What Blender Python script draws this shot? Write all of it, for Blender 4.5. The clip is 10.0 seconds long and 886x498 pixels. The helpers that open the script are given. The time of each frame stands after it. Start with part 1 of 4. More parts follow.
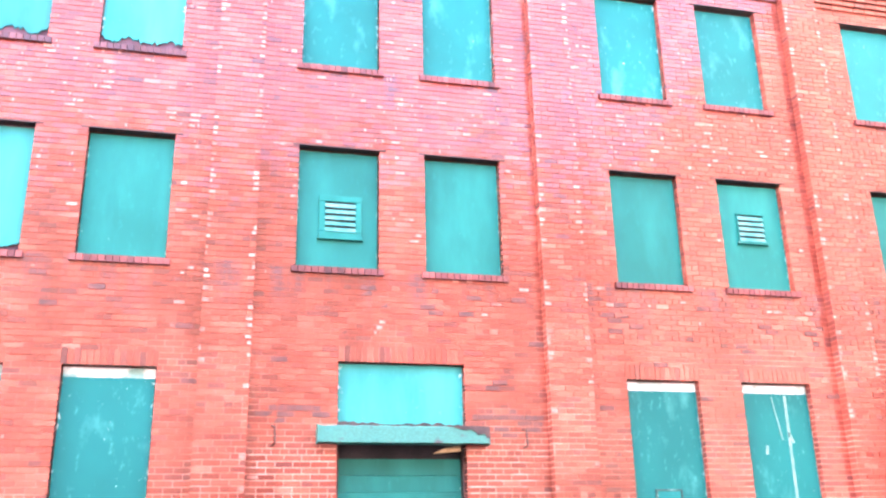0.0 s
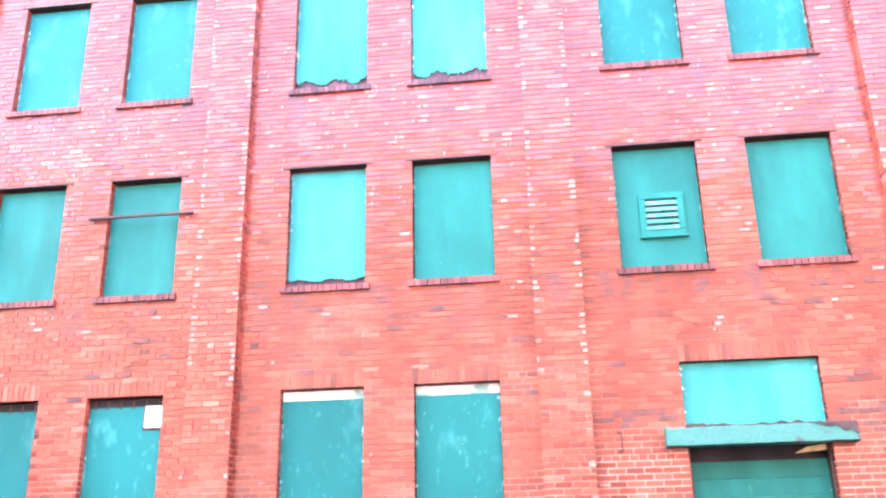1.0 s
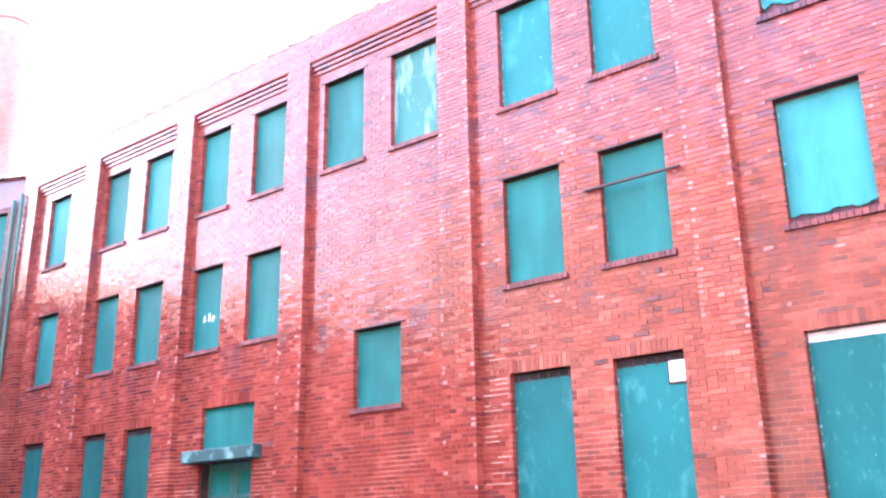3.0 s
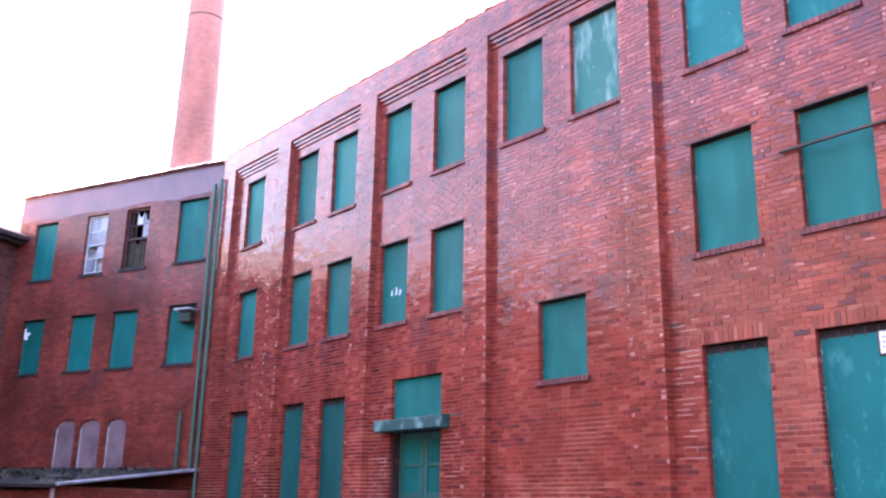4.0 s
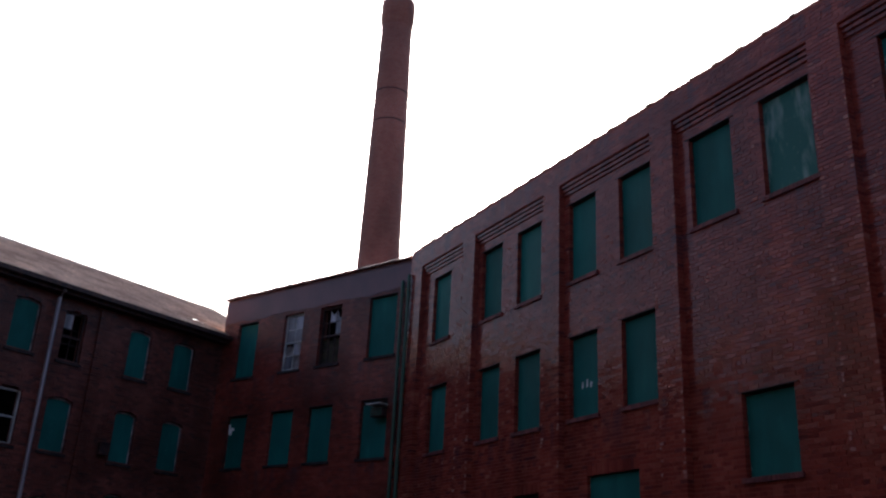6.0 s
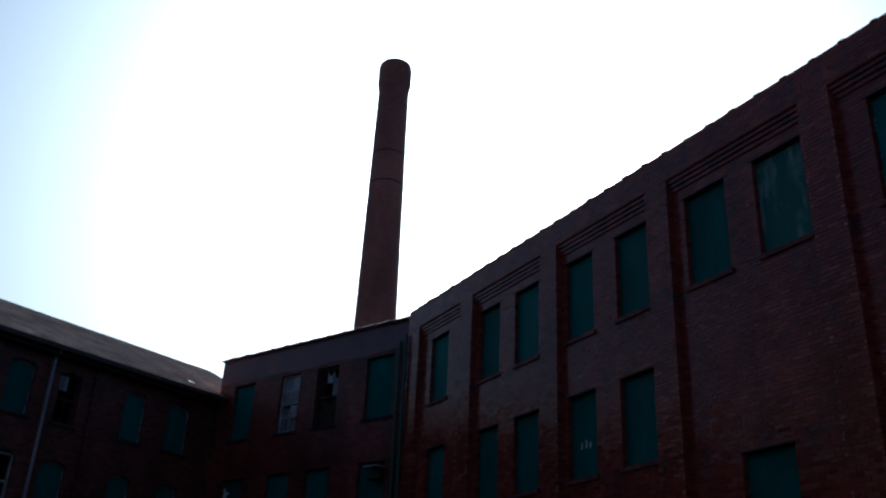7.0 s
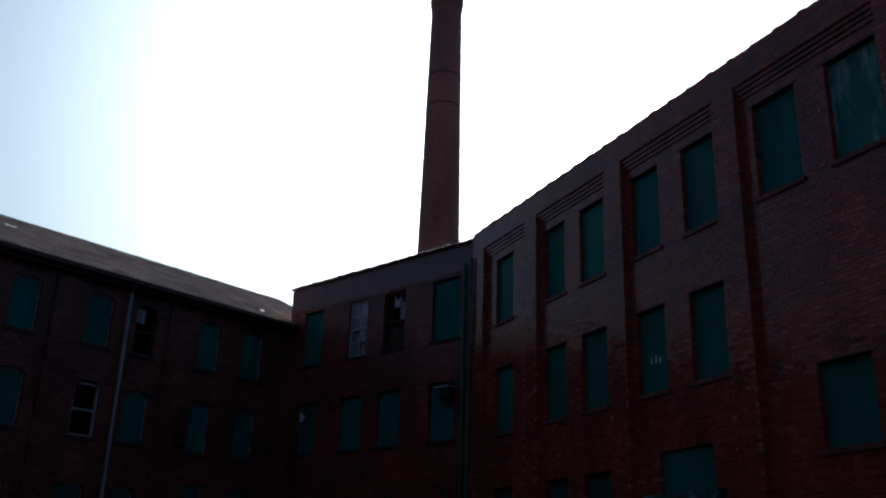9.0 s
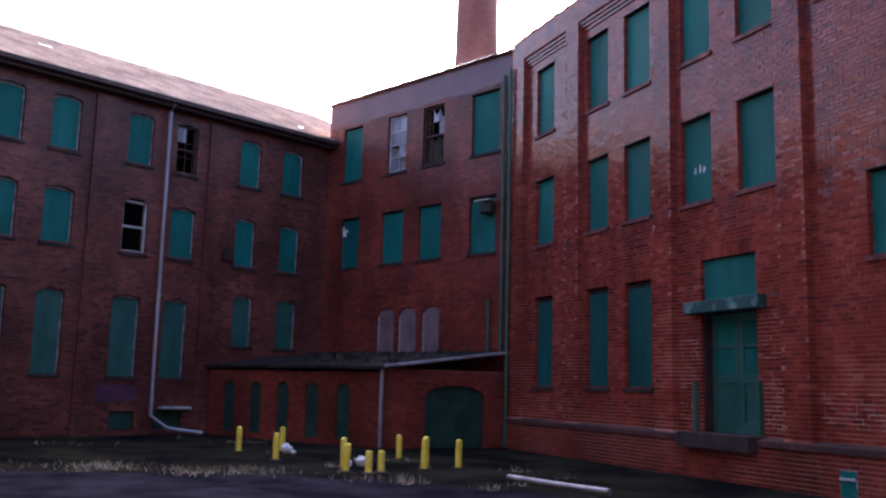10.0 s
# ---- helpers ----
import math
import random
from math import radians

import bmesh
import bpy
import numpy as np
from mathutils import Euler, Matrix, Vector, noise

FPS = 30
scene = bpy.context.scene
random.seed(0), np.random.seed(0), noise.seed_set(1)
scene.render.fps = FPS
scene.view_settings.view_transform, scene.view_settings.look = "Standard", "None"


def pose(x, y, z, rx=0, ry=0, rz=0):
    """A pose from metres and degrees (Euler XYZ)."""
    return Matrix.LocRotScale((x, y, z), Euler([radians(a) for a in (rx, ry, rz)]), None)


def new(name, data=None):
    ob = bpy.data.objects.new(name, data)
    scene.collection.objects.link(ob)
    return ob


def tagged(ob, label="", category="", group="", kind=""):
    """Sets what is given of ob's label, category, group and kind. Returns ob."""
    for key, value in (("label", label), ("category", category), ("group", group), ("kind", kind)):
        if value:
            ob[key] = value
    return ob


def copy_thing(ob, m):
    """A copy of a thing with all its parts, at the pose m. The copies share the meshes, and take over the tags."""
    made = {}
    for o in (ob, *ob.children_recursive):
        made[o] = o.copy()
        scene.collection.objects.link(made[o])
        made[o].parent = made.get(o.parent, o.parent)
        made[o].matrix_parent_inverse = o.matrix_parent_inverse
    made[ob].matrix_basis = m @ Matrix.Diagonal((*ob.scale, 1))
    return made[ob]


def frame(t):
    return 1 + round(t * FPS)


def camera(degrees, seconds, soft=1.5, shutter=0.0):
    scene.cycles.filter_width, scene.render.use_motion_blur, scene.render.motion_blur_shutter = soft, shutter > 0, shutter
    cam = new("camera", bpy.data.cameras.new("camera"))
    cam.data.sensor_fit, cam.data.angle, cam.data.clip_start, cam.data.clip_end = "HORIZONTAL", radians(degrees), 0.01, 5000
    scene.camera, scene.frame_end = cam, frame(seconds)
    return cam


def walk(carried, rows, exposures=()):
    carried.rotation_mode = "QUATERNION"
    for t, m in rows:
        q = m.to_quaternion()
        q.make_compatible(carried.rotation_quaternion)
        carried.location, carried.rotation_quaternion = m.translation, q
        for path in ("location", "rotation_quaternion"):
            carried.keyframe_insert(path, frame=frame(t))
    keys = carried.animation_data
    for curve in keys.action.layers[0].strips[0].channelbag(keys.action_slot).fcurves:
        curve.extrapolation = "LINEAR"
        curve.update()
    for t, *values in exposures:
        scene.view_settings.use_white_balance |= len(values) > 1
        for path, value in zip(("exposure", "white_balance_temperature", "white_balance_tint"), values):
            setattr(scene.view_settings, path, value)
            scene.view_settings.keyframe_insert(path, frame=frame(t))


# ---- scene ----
cam = camera(51.37, 10.0, soft=2.4)
PATH = [
    (0.0, pose(0.338, -11.493, 1.567, 109.033, 1.192, -13.623)),
    (0.5, pose(0.208, -11.432, 1.543, 108.809, 1.298, -4.742)),
    (1.0, pose(0.233, -11.330, 1.501, 110.285, 1.080, 6.938)),
    (1.5, pose(0.184, -11.306, 1.500, 111.223, 0.444, 14.631)),
    (2.0, pose(0.165, -11.303, 1.520, 110.440, 0.070, 22.859)),
    (2.5, pose(0.140, -11.331, 1.537, 108.990, 0.646, 31.119)),
    (2.7, pose(0.136, -11.336, 1.556, 108.355, 0.864, 34.244)),
    (3.8, pose(0.078, -11.331, 1.511, 106.655, -0.552, 47.038)),
    (4.0, pose(0.020, -11.322, 1.513, 106.148, -1.093, 49.248)),
    (4.5, pose(-0.031, -11.342, 1.514, 104.811, -1.917, 54.590)),
    (5.0, pose(-0.085, -11.345, 1.504, 105.088, -2.448, 58.919)),
    (5.5, pose(-0.099, -11.379, 1.516, 107.765, -2.632, 60.720)),
    (6.0, pose(-0.128, -11.392, 1.557, 111.397, -2.831, 60.426)),
    (6.2, pose(-0.133, -11.397, 1.572, 112.585, -2.896, 59.862)),
    (7.3, pose(-0.092, -11.454, 1.512, 115.465, -2.470, 60.605)),
    (7.5, pose(-0.123, -11.462, 1.516, 115.519, -2.451, 60.639)),
    (8.0, pose(-0.095, -11.460, 1.454, 115.882, -2.232, 60.879)),
    (8.5, pose(-0.075, -11.420, 1.451, 114.270, -2.062, 62.606)),
    (9.0, pose(-0.148, -11.463, 1.542, 110.142, -1.811, 64.701)),
    (9.5, pose(-0.235, -11.477, 1.532, 104.059, -1.241, 66.076)),
    (10.0, pose(-0.257, -11.495, 1.503, 98.668, -1.528, 67.169)),
]
EXPOSURES = [(0.0, 7.2, 6850, 8), (0.6, 7.25, 6850, 8), (2.0, 7.37, 6650, 11), (2.7, 7.1, 6500, 15), (3.8, 6.05, 6200, 18), (4.5, 5.13, 5800, 19), (5.0, 4.43, 5700, 20), (5.5, 3.35, 5900, 17),
             (6.2, 1.5, 6200, 11), (7.4, 0.33, 4400, -8), (8.6, 0.33, 4400, -8), (9.0, 0.5, 5100, -4), (9.5, 1.33, 6200, 12), (10.0, 3.78, 5950, 20)]
walk(cam, PATH, EXPOSURES)

# ---- light ----
SUN_YAW, SUN_EL = 58.0, 30.0      # degrees to the left of +y, degrees above the horizon
world = bpy.data.worlds.new("sky")
scene.world = world
world.use_nodes = True
wn = world.node_tree.nodes
sky = wn.new("ShaderNodeTexSky")
sky.sky_type, sky.sun_disc = "NISHITA", False
sky.sun_elevation, sky.sun_rotation = radians(SUN_EL), radians(-SUN_YAW)
sky.air_density, sky.dust_density, sky.ozone_density = 1.0, 10.0, 4.0
wn["Background"].inputs["Strength"].default_value = 0.06
world.node_tree.links.new(sky.outputs[0], wn["Background"].inputs["Color"])

sun = new("sun", bpy.data.lights.new("sun", "SUN"))
sun.data.energy, sun.data.angle, sun.data.color = 5.0, radians(2), (1.0, 0.94, 0.86)
sdir = Vector((-math.sin(radians(SUN_YAW)) * math.cos(radians(SUN_EL)), math.cos(radians(SUN_YAW)) * math.cos(radians(SUN_EL)), math.sin(radians(SUN_EL))))
sun.rotation_mode = "QUATERNION"
sun.rotation_quaternion = sdir.to_track_quat("Z", "Y")
sun.location = sdir * 80


# ---- materials ----
def material(name, rough=0.7, metal=0.0, spec=0.4):
    m = bpy.data.materials.new(name)
    m.use_nodes = True
    nt = m.node_tree
    b = nt.nodes["Principled BSDF"]
    b.inputs["Roughness"].default_value, b.inputs["Metallic"].default_value = rough, metal
    b.inputs["Specular IOR Level"].default_value = spec
    return m, nt, b


def node(nt, kind, **inputs):
    n = nt.nodes.new("ShaderNode" + kind)
    for k, v in inputs.items():
        key = int(k[1:]) if k[0] == "i" and k[1:].isdigit() else k.replace("_", " ")
        if hasattr(v, "is_linked"):
            nt.links.new(v, n.inputs[key])
        else:
            n.inputs[key].default_value = v
    return n


def noise_fac(nt, scale, detail=4.0, stretch=(1, 1, 1), rough=0.55, off=0.0):
    g = node(nt, "NewGeometry")
    mp = node(nt, "Mapping", Vector=g.outputs["Position"], Scale=stretch, Location=(off, off * 0.7, off * 1.3))
    return node(nt, "TexNoise", Vector=mp.outputs[0], Scale=scale, Detail=detail, Roughness=rough).outputs["Fac"]


def ramp(nt, fac, stops, constant=False):
    r = node(nt, "ValToRGB", Fac=fac)
    r.color_ramp.interpolation = "CONSTANT" if constant else "LINEAR"
    e = r.color_ramp.elements
    while len(e) < len(stops):
        e.new(0.5)
    for el, (p, c) in zip(e, stops):
        el.position, el.color = p, (*c, 1) if len(c) == 3 else c
    return r.outputs["Color"]


def grey(p0, p1, a=0.0, b=1.0):
    return [(p0, (a, a, a)), (p1, (b, b, b))]


def mix(nt, fac, a, b, mode="MIX"):
    n = nt.nodes.new("ShaderNodeMix")
    n.data_type, n.blend_type = "RGBA", mode
    for i, v in ((0, fac), (6, a), (7, b)):
        if hasattr(v, "is_linked"):
            nt.links.new(v, n.inputs[i])
        else:
            n.inputs[i].default_value = v if i == 0 else (*v, 1)
    return n.outputs[2]


def relief(nt, b, fac, strength, distance=0.01):
    n = node(nt, "Bump", Height=fac, Strength=strength, Distance=distance)
    nt.links.new(n.outputs[0], b.inputs["Normal"])


def brick_material(name, stops, stain=0.55, rough=0.5, spec=0.5, drips=0.0):
    """Brick: each one takes its own shade, with soot and weather over the whole wall."""
    m, nt, b = material(name, rough, 0.0, spec)
    b.inputs["IOR"].default_value = 1.42
    g, o = node(nt, "NewGeometry"), node(nt, "ObjectInfo")
    s = node(nt, "Math", i0=g.outputs["Random Per Island"], i1=o.outputs["Random"])
    f = node(nt, "Math", i0=s.outputs[0])
    f.operation = "FRACT"
    base = ramp(nt, f.outputs[0], stops)
    f2 = node(nt, "Math", i0=f.outputs[0], i1=17.31)
    f2.operation = "MULTIPLY"
    f3 = node(nt, "Math", i0=f2.outputs[0])
    f3.operation = "FRACT"
    often = node(nt, "MapRange", Value=noise_fac(nt, 0.55, 3, (1, 1, 1.5), off=4.4))
    for key, v in (("From Min", 0.44), ("From Max", 0.68), ("To Min", 0.012), ("To Max", 0.13)):
        often.inputs[key].default_value = v
    burnt = node(nt, "Math", i0=f3.outputs[0], i1=often.outputs[0])
    burnt.operation = "LESS_THAN"
    some = node(nt, "Math", i0=burnt.outputs[0], i1=0.62)
    some.operation = "MULTIPLY"
    base = mix(nt, some.outputs[0], base, (0.085, 0.026, 0.03))
    big = ramp(nt, noise_fac(nt, 0.45, 5, (1, 1, 1.4)), grey(0.35, 0.62, stain, 1.0))
    streak = ramp(nt, noise_fac(nt, 1.3, 4, (1, 1, 0.22)), grey(0.36, 0.6, 0.68, 1.06))
    fine = ramp(nt, noise_fac(nt, 32, 4, (1, 1, 1), 0.65), grey(0.3, 0.7, 0.66, 1.24))
    c = mix(nt, 1.0, mix(nt, 1.0, mix(nt, 1.0, base, big, "MULTIPLY"), streak, "MULTIPLY"), fine, "MULTIPLY")
    if drips:
        zz = node(nt, "SeparateXYZ", Vector=g.outputs["Position"])
        drop = node(nt, "Math", i0=8.24, i1=zz.outputs["Z"])
        drop.operation = "SUBTRACT"
        below = node(nt, "Math", i0=drop.outputs[0], i1=2.96)
        below.operation = "FLOORED_MODULO"
        reach = node(nt, "MapRange", Value=below.outputs[0])
        for key, v in (("From Min", 0.0), ("From Max", 0.75), ("To Min", 1.0), ("To Max", 0.0)):
            reach.inputs[key].default_value = v
        runs = node(nt, "Math", i0=ramp(nt, noise_fac(nt, 3.2, 5, (1, 1, 0.13), 0.6, 5.7), grey(0.5, 0.64)), i1=reach.outputs[0])
        runs.operation = "MULTIPLY"
        upper = node(nt, "Math", i0=zz.outputs["Z"], i1=4.4)
        upper.operation = "GREATER_THAN"
        runs = node(nt, "Math", i0=runs.outputs[0], i1=upper.outputs[0])
        runs.operation = "MULTIPLY"
        soft_runs = node(nt, "Math", i0=runs.outputs[0], i1=drips)
        soft_runs.operation = "MULTIPLY"
        c = mix(nt, soft_runs.outputs[0], c, (0.07, 0.035, 0.045))
    pale = ramp(nt, noise_fac(nt, 5.5, 5, (1, 1, 1), 0.7, 3.1), grey(0.70, 0.80))
    part_way = node(nt, "Math", i0=pale, i1=0.3)
    part_way.operation = "MULTIPLY"
    c = mix(nt, part_way.outputs[0], c, (0.5, 0.36, 0.33))
    nt.links.new(c, b.inputs["Base Color"])
    rr = node(nt, "MapRange", Value=noise_fac(nt, 3.0, 4, off=7.0))
    rr.inputs["To Min"].default_value, rr.inputs["To Max"].default_value = rough - 0.05, rough + 0.07
    nt.links.new(rr.outputs[0], b.inputs["Roughness"])
    relief(nt, b, noise_fac(nt, 60, 4), 0.2, 0.003)
    return m


def speckled(name, a, c, scale, rough=0.7, metal=0.0, stretch=(1, 1, 1), bump=0.3, lo=0.38, hi=0.62, spec=0.4, fine=40):
    """Two shades mixed at a large scale with a fine grain over them."""
    m, nt, b = material(name, rough, metal, spec)
    base = mix(nt, ramp(nt, noise_fac(nt, scale, 5, stretch), grey(lo, hi)), a, c)
    grain = ramp(nt, noise_fac(nt, fine, 3, stretch), grey(0.3, 0.7, 0.78, 1.18))
    nt.links.new(mix(nt, 1.0, base, grain, "MULTIPLY"), b.inputs["Base Color"])
    relief(nt, b, noise_fac(nt, fine, 4, stretch), bump, 0.006)
    return m


def board_material(name, base, faded, fleck, fleck_at=0.7, fade=(0.45, 0.7), streaks=(1, 1, 0.25)):
    """Weathered paint on boarding: faded patches, runs and chipped white flecks."""
    m, nt, b = material(name, 0.6, 0.0, 0.18)
    o = node(nt, "ObjectInfo")
    g = node(nt, "NewGeometry")
    far = node(nt, "Math", i0=o.outputs["Random"], i1=60.0)
    far.operation = "MULTIPLY"
    shift = node(nt, "VectorMath", i0=g.outputs["Position"], i1=far.outputs[0])
    def tex(scale, detail, stretch, off):
        mp = node(nt, "Mapping", Vector=shift.outputs[0], Scale=stretch, Location=(off, off, off))
        return node(nt, "TexNoise", Vector=mp.outputs[0], Scale=scale, Detail=detail, Roughness=0.6).outputs["Fac"]
    c = mix(nt, ramp(nt, tex(2.4, 9, streaks, 2.0), grey(*fade)), base, faded)
    c = mix(nt, 1.0, c, ramp(nt, tex(0.6, 3, (1, 1, 1), 5.0), grey(0.35, 0.65, 0.84, 1.1)), "MULTIPLY")
    sep = node(nt, "SeparateXYZ", Vector=node(nt, "TexCoord").outputs["Generated"])
    side = node(nt, "Math", i0=sep.outputs["X"], i1=0.5)
    side.operation = "SUBTRACT"
    rim = node(nt, "Math", i0=side.outputs[0])
    rim.operation = "ABSOLUTE"
    edge_wear = node(nt, "MapRange", Value=rim.outputs[0])
    for key, v in (("From Min", 0.455), ("From Max", 0.5), ("To Min", 0.0), ("To Max", 0.17)):
        edge_wear.inputs[key].default_value = v
    chance = node(nt, "Math", i0=tex(26.0, 8, (1, 1, 0.55), 9.0), i1=edge_wear.outputs[0])
    spot = ramp(nt, chance.outputs[0], grey(fleck_at, fleck_at + 0.05))
    smear = ramp(nt, tex(14.0, 5, (1, 1, 0.45), 21.0), grey(0.6, 0.72, 0.0, 0.6))
    c = mix(nt, smear, c, faded)
    c = mix(nt, spot, c, fleck)
    tone = node(nt, "MapRange", Value=o.outputs["Random"])
    tone.inputs["To Min"].default_value, tone.inputs["To Max"].default_value = 0.85, 1.15
    hs = node(nt, "HueSaturation", Color=c, Value=tone.outputs[0])
    nt.links.new(hs.outputs[0], b.inputs["Base Color"])
    relief(nt, b, tex(30, 4, (1, 1, 0.3), 1.0), 0.25, 0.004)
    return m


RED = [(0.0, (0.15, 0.036, 0.034)), (0.02, (0.2, 0.04, 0.034)), (0.05, (0.2, 0.034, 0.026)), (0.5, (0.28, 0.052, 0.036)),
       (0.85, (0.32, 0.068, 0.047)), (0.99, (0.36, 0.088, 0.062)), (1.0, (0.43, 0.15, 0.11))]
BROWN = [(0.0, (0.075, 0.035, 0.033)), (0.2, (0.145, 0.047, 0.038)), (0.6, (0.195, 0.06, 0.046)), (1.0, (0.25, 0.083, 0.063))]
BRICK = brick_material("red_brick", RED, 0.8, 0.16, 0.5, 0.9)
BRICK_SOOTY = brick_material("sooty_brick", [(p, tuple(v * 0.92 for v in c)) for p, c in RED[:-1]] + [(1.0, (0.3, 0.09, 0.06))], 0.5, 0.32, 0.6, 0.85)
BRICK_BROWN = brick_material("brown_brick", BROWN, 0.5, 0.36, 0.45)
MORTAR, mnt, mb_ = material("red_mortar_worn", 0.9)
mg = node(mnt, "NewGeometry")
mz = node(mnt, "SeparateXYZ", Vector=mg.outputs["Position"])
ml = node(mnt, "MapRange", Value=mz.outputs["Z"])
for k, v in (("From Min", 0.5), ("From Max", 6.0), ("To Min", 0.2), ("To Max", -0.15)):
    ml.inputs[k].default_value = v
mx = node(mnt, "MapRange", Value=mz.outputs["X"])
for k, v in (("From Min", -9.0), ("From Max", 0.0), ("To Min", -0.04), ("To Max", 0.09)):
    mx.inputs[k].default_value = v
mh = node(mnt, "Math", i0=ml.outputs[0], i1=mx.outputs[0])
mw = node(mnt, "Math", i0=noise_fac(mnt, 0.55, 6, (1, 1, 1.6)), i1=mh.outputs[0])
mcol = mix(mnt, ramp(mnt, mw.outputs[0], grey(0.54, 0.74)), (0.3, 0.075, 0.055), (0.6, 0.33, 0.27))
mnt.links.new(mix(mnt, 1.0, mcol, ramp(mnt, noise_fac(mnt, 30, 3), grey(0.3, 0.7, 0.75, 1.15)), "MULTIPLY"), mb_.inputs["Base Color"])
PALE_JOINT = speckled("pale_mortar", (0.46, 0.26, 0.21), (0.6, 0.42, 0.36), 3.0, 0.9)
LEDGE = speckled("sooty_red_ledge", (0.03, 0.014, 0.013), (0.1, 0.036, 0.032), 2.0, 0.8)
MORTAR_DARK = speckled("dark_mortar", (0.16, 0.06, 0.05), (0.24, 0.11, 0.09), 0.7, 0.9)
SILL = brick_material("sill_brick", [(0.0, (0.14, 0.036, 0.04)), (0.5, (0.2, 0.048, 0.048)), (1.0, (0.28, 0.075, 0.07))], 0.6, 0.6, 0.4)
SILL_DARK = brick_material("sooty_sill_brick", [(0.0, (0.07, 0.03, 0.045)), (1.0, (0.17, 0.06, 0.07))], 0.6, 0.6, 0.4)
TEAL = board_material("green_boarding", (0.005, 0.112, 0.098), (0.010, 0.15, 0.132), (0.26, 0.4, 0.36), 0.715)
TEAL_WORN = board_material("worn_green_boarding", (0.004, 0.114, 0.110), (0.045, 0.225, 0.217), (0.34, 0.48, 0.46), 0.69, (0.56, 0.76), (1, 1, 0.5))
TEAL_PALE = board_material("pale_blue_green_boarding", (0.018, 0.17, 0.165), (0.035, 0.235, 0.225), (0.5, 0.58, 0.56), 0.7, (0.4, 0.65))
TEAL_STREAKED = board_material("streaked_boarding", (0.026, 0.13, 0.11), (0.2, 0.32, 0.29), (0.4, 0.47, 0.45), 0.66, (0.5, 0.66), (1.8, 1.8, 0.4))
# darker copy of the green boarding, with the far bays' shade painted in
TEAL_SHADED = board_material("shaded_green_boarding", (0.006, 0.07, 0.064), (0.012, 0.1, 0.09), (0.2, 0.3, 0.28), 0.75)
SLAT = speckled("pale_green_slat", (0.025, 0.17, 0.155), (0.1, 0.28, 0.26), 6.0, 0.5)
BEAM_DARK = speckled("dark_peeling_beam", (0.014, 0.06, 0.056), (0.12, 0.24, 0.23), 3.2, 0.6, 0, (1, 1, 1), 0.5, 0.52, 0.66)
RUN = speckled("faint_paint_run", (0.08, 0.2, 0.18), (0.17, 0.3, 0.275), 7.0, 0.6)
SCRAP = speckled("bare_torn_wood", (0.42, 0.3, 0.16), (0.55, 0.42, 0.26), 8.0, 0.8)
ROT = speckled("rotten_wood", (0.014, 0.012, 0.014), (0.06, 0.036, 0.036), 9.0, 0.9)
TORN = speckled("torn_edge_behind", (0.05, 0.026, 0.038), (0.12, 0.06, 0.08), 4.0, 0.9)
DOOR_PAINT = speckled("green_door_paint", (0.014, 0.075, 0.062), (0.026, 0.11, 0.09), 2.0, 0.5, 0, (1, 1, 0.4))
# darkest of the greens, for the lean-to and the basement openings
SHED_GREEN = speckled("dark_green_paint", (0.006, 0.03, 0.022), (0.012, 0.055, 0.04), 2.5, 0.7)
COPPER_GREEN = speckled("peeling_green_beam", (0.03, 0.15, 0.13), (0.05, 0.05, 0.055), 4.5, 0.6, 0, (1, 1, 1.5), 0.5, 0.6, 0.7)
WHITE = speckled("white_paint", (0.6, 0.64, 0.66), (0.78, 0.79, 0.78), 3.0, 0.6)
OLD_WHITE = speckled("aged_white_paint", (0.28, 0.3, 0.3), (0.5, 0.5, 0.48), 3.0, 0.7)
OLD_FRAME = speckled("weathered_frame_wood", (0.12, 0.1, 0.1), (0.34, 0.31, 0.31), 4.0, 0.8)
ARCH_PAINT = speckled("peeling_arch_paint", (0.03, 0.18, 0.17), (0.58, 0.63, 0.64), 5.5, 0.6, 0, (1, 1, 0.7), 0.5, 0.5, 0.62)
PEELING = speckled("peeling_white_strip", (0.62, 0.66, 0.68), (0.16, 0.3, 0.28), 3.5, 0.7, 0, (1, 1, 2.0), 0.5, 0.5, 0.62)
# near-black colour that stands for the shade inside gaps and openings
DARK = speckled("painted_opening_shade", (0.012, 0.011, 0.014), (0.03, 0.026, 0.03), 3.0, 0.9)
STEEL = speckled("dark_steel", (0.03, 0.02, 0.022), (0.07, 0.035, 0.03), 6.0, 0.6, 0.3)
PIPE_GREEN = speckled("green_pipe_paint", (0.016, 0.085, 0.055), (0.05, 0.10, 0.07), 1.5, 0.5, 0, (1, 1, 0.3))
GALV = speckled("galvanised_metal", (0.24, 0.23, 0.26), (0.38, 0.36, 0.39), 3.0, 0.45, 0.4, (1, 1, 0.4))
STONE = speckled("sooty_stone", (0.016, 0.012, 0.013), (0.055, 0.032, 0.03), 2.5, 0.85)
# violet sky reflection on the parapet, put into the colour
SKY_SHEEN = speckled("painted_sky_sheen", (0.145, 0.05, 0.06), (0.1, 0.036, 0.045), 0.9, 0.3, 0, (1, 1, 0.6), 0.3, 0.38, 0.62, 0.65)
COPING = speckled("glazed_coping_tile", (0.12, 0.045, 0.035), (0.24, 0.09, 0.07), 3.0, 0.5)
ROOFING = speckled("weathered_shingle", (0.42, 0.29, 0.215), (0.72, 0.55, 0.43), 1.1, 0.55, 0, (1, 1, 1), 0.7, 0.36, 0.64, 1.0, 9)
TAR = speckled("tar_roofing", (0.018, 0.016, 0.018), (0.036, 0.03, 0.029), 1.2, 0.95, spec=0.04)
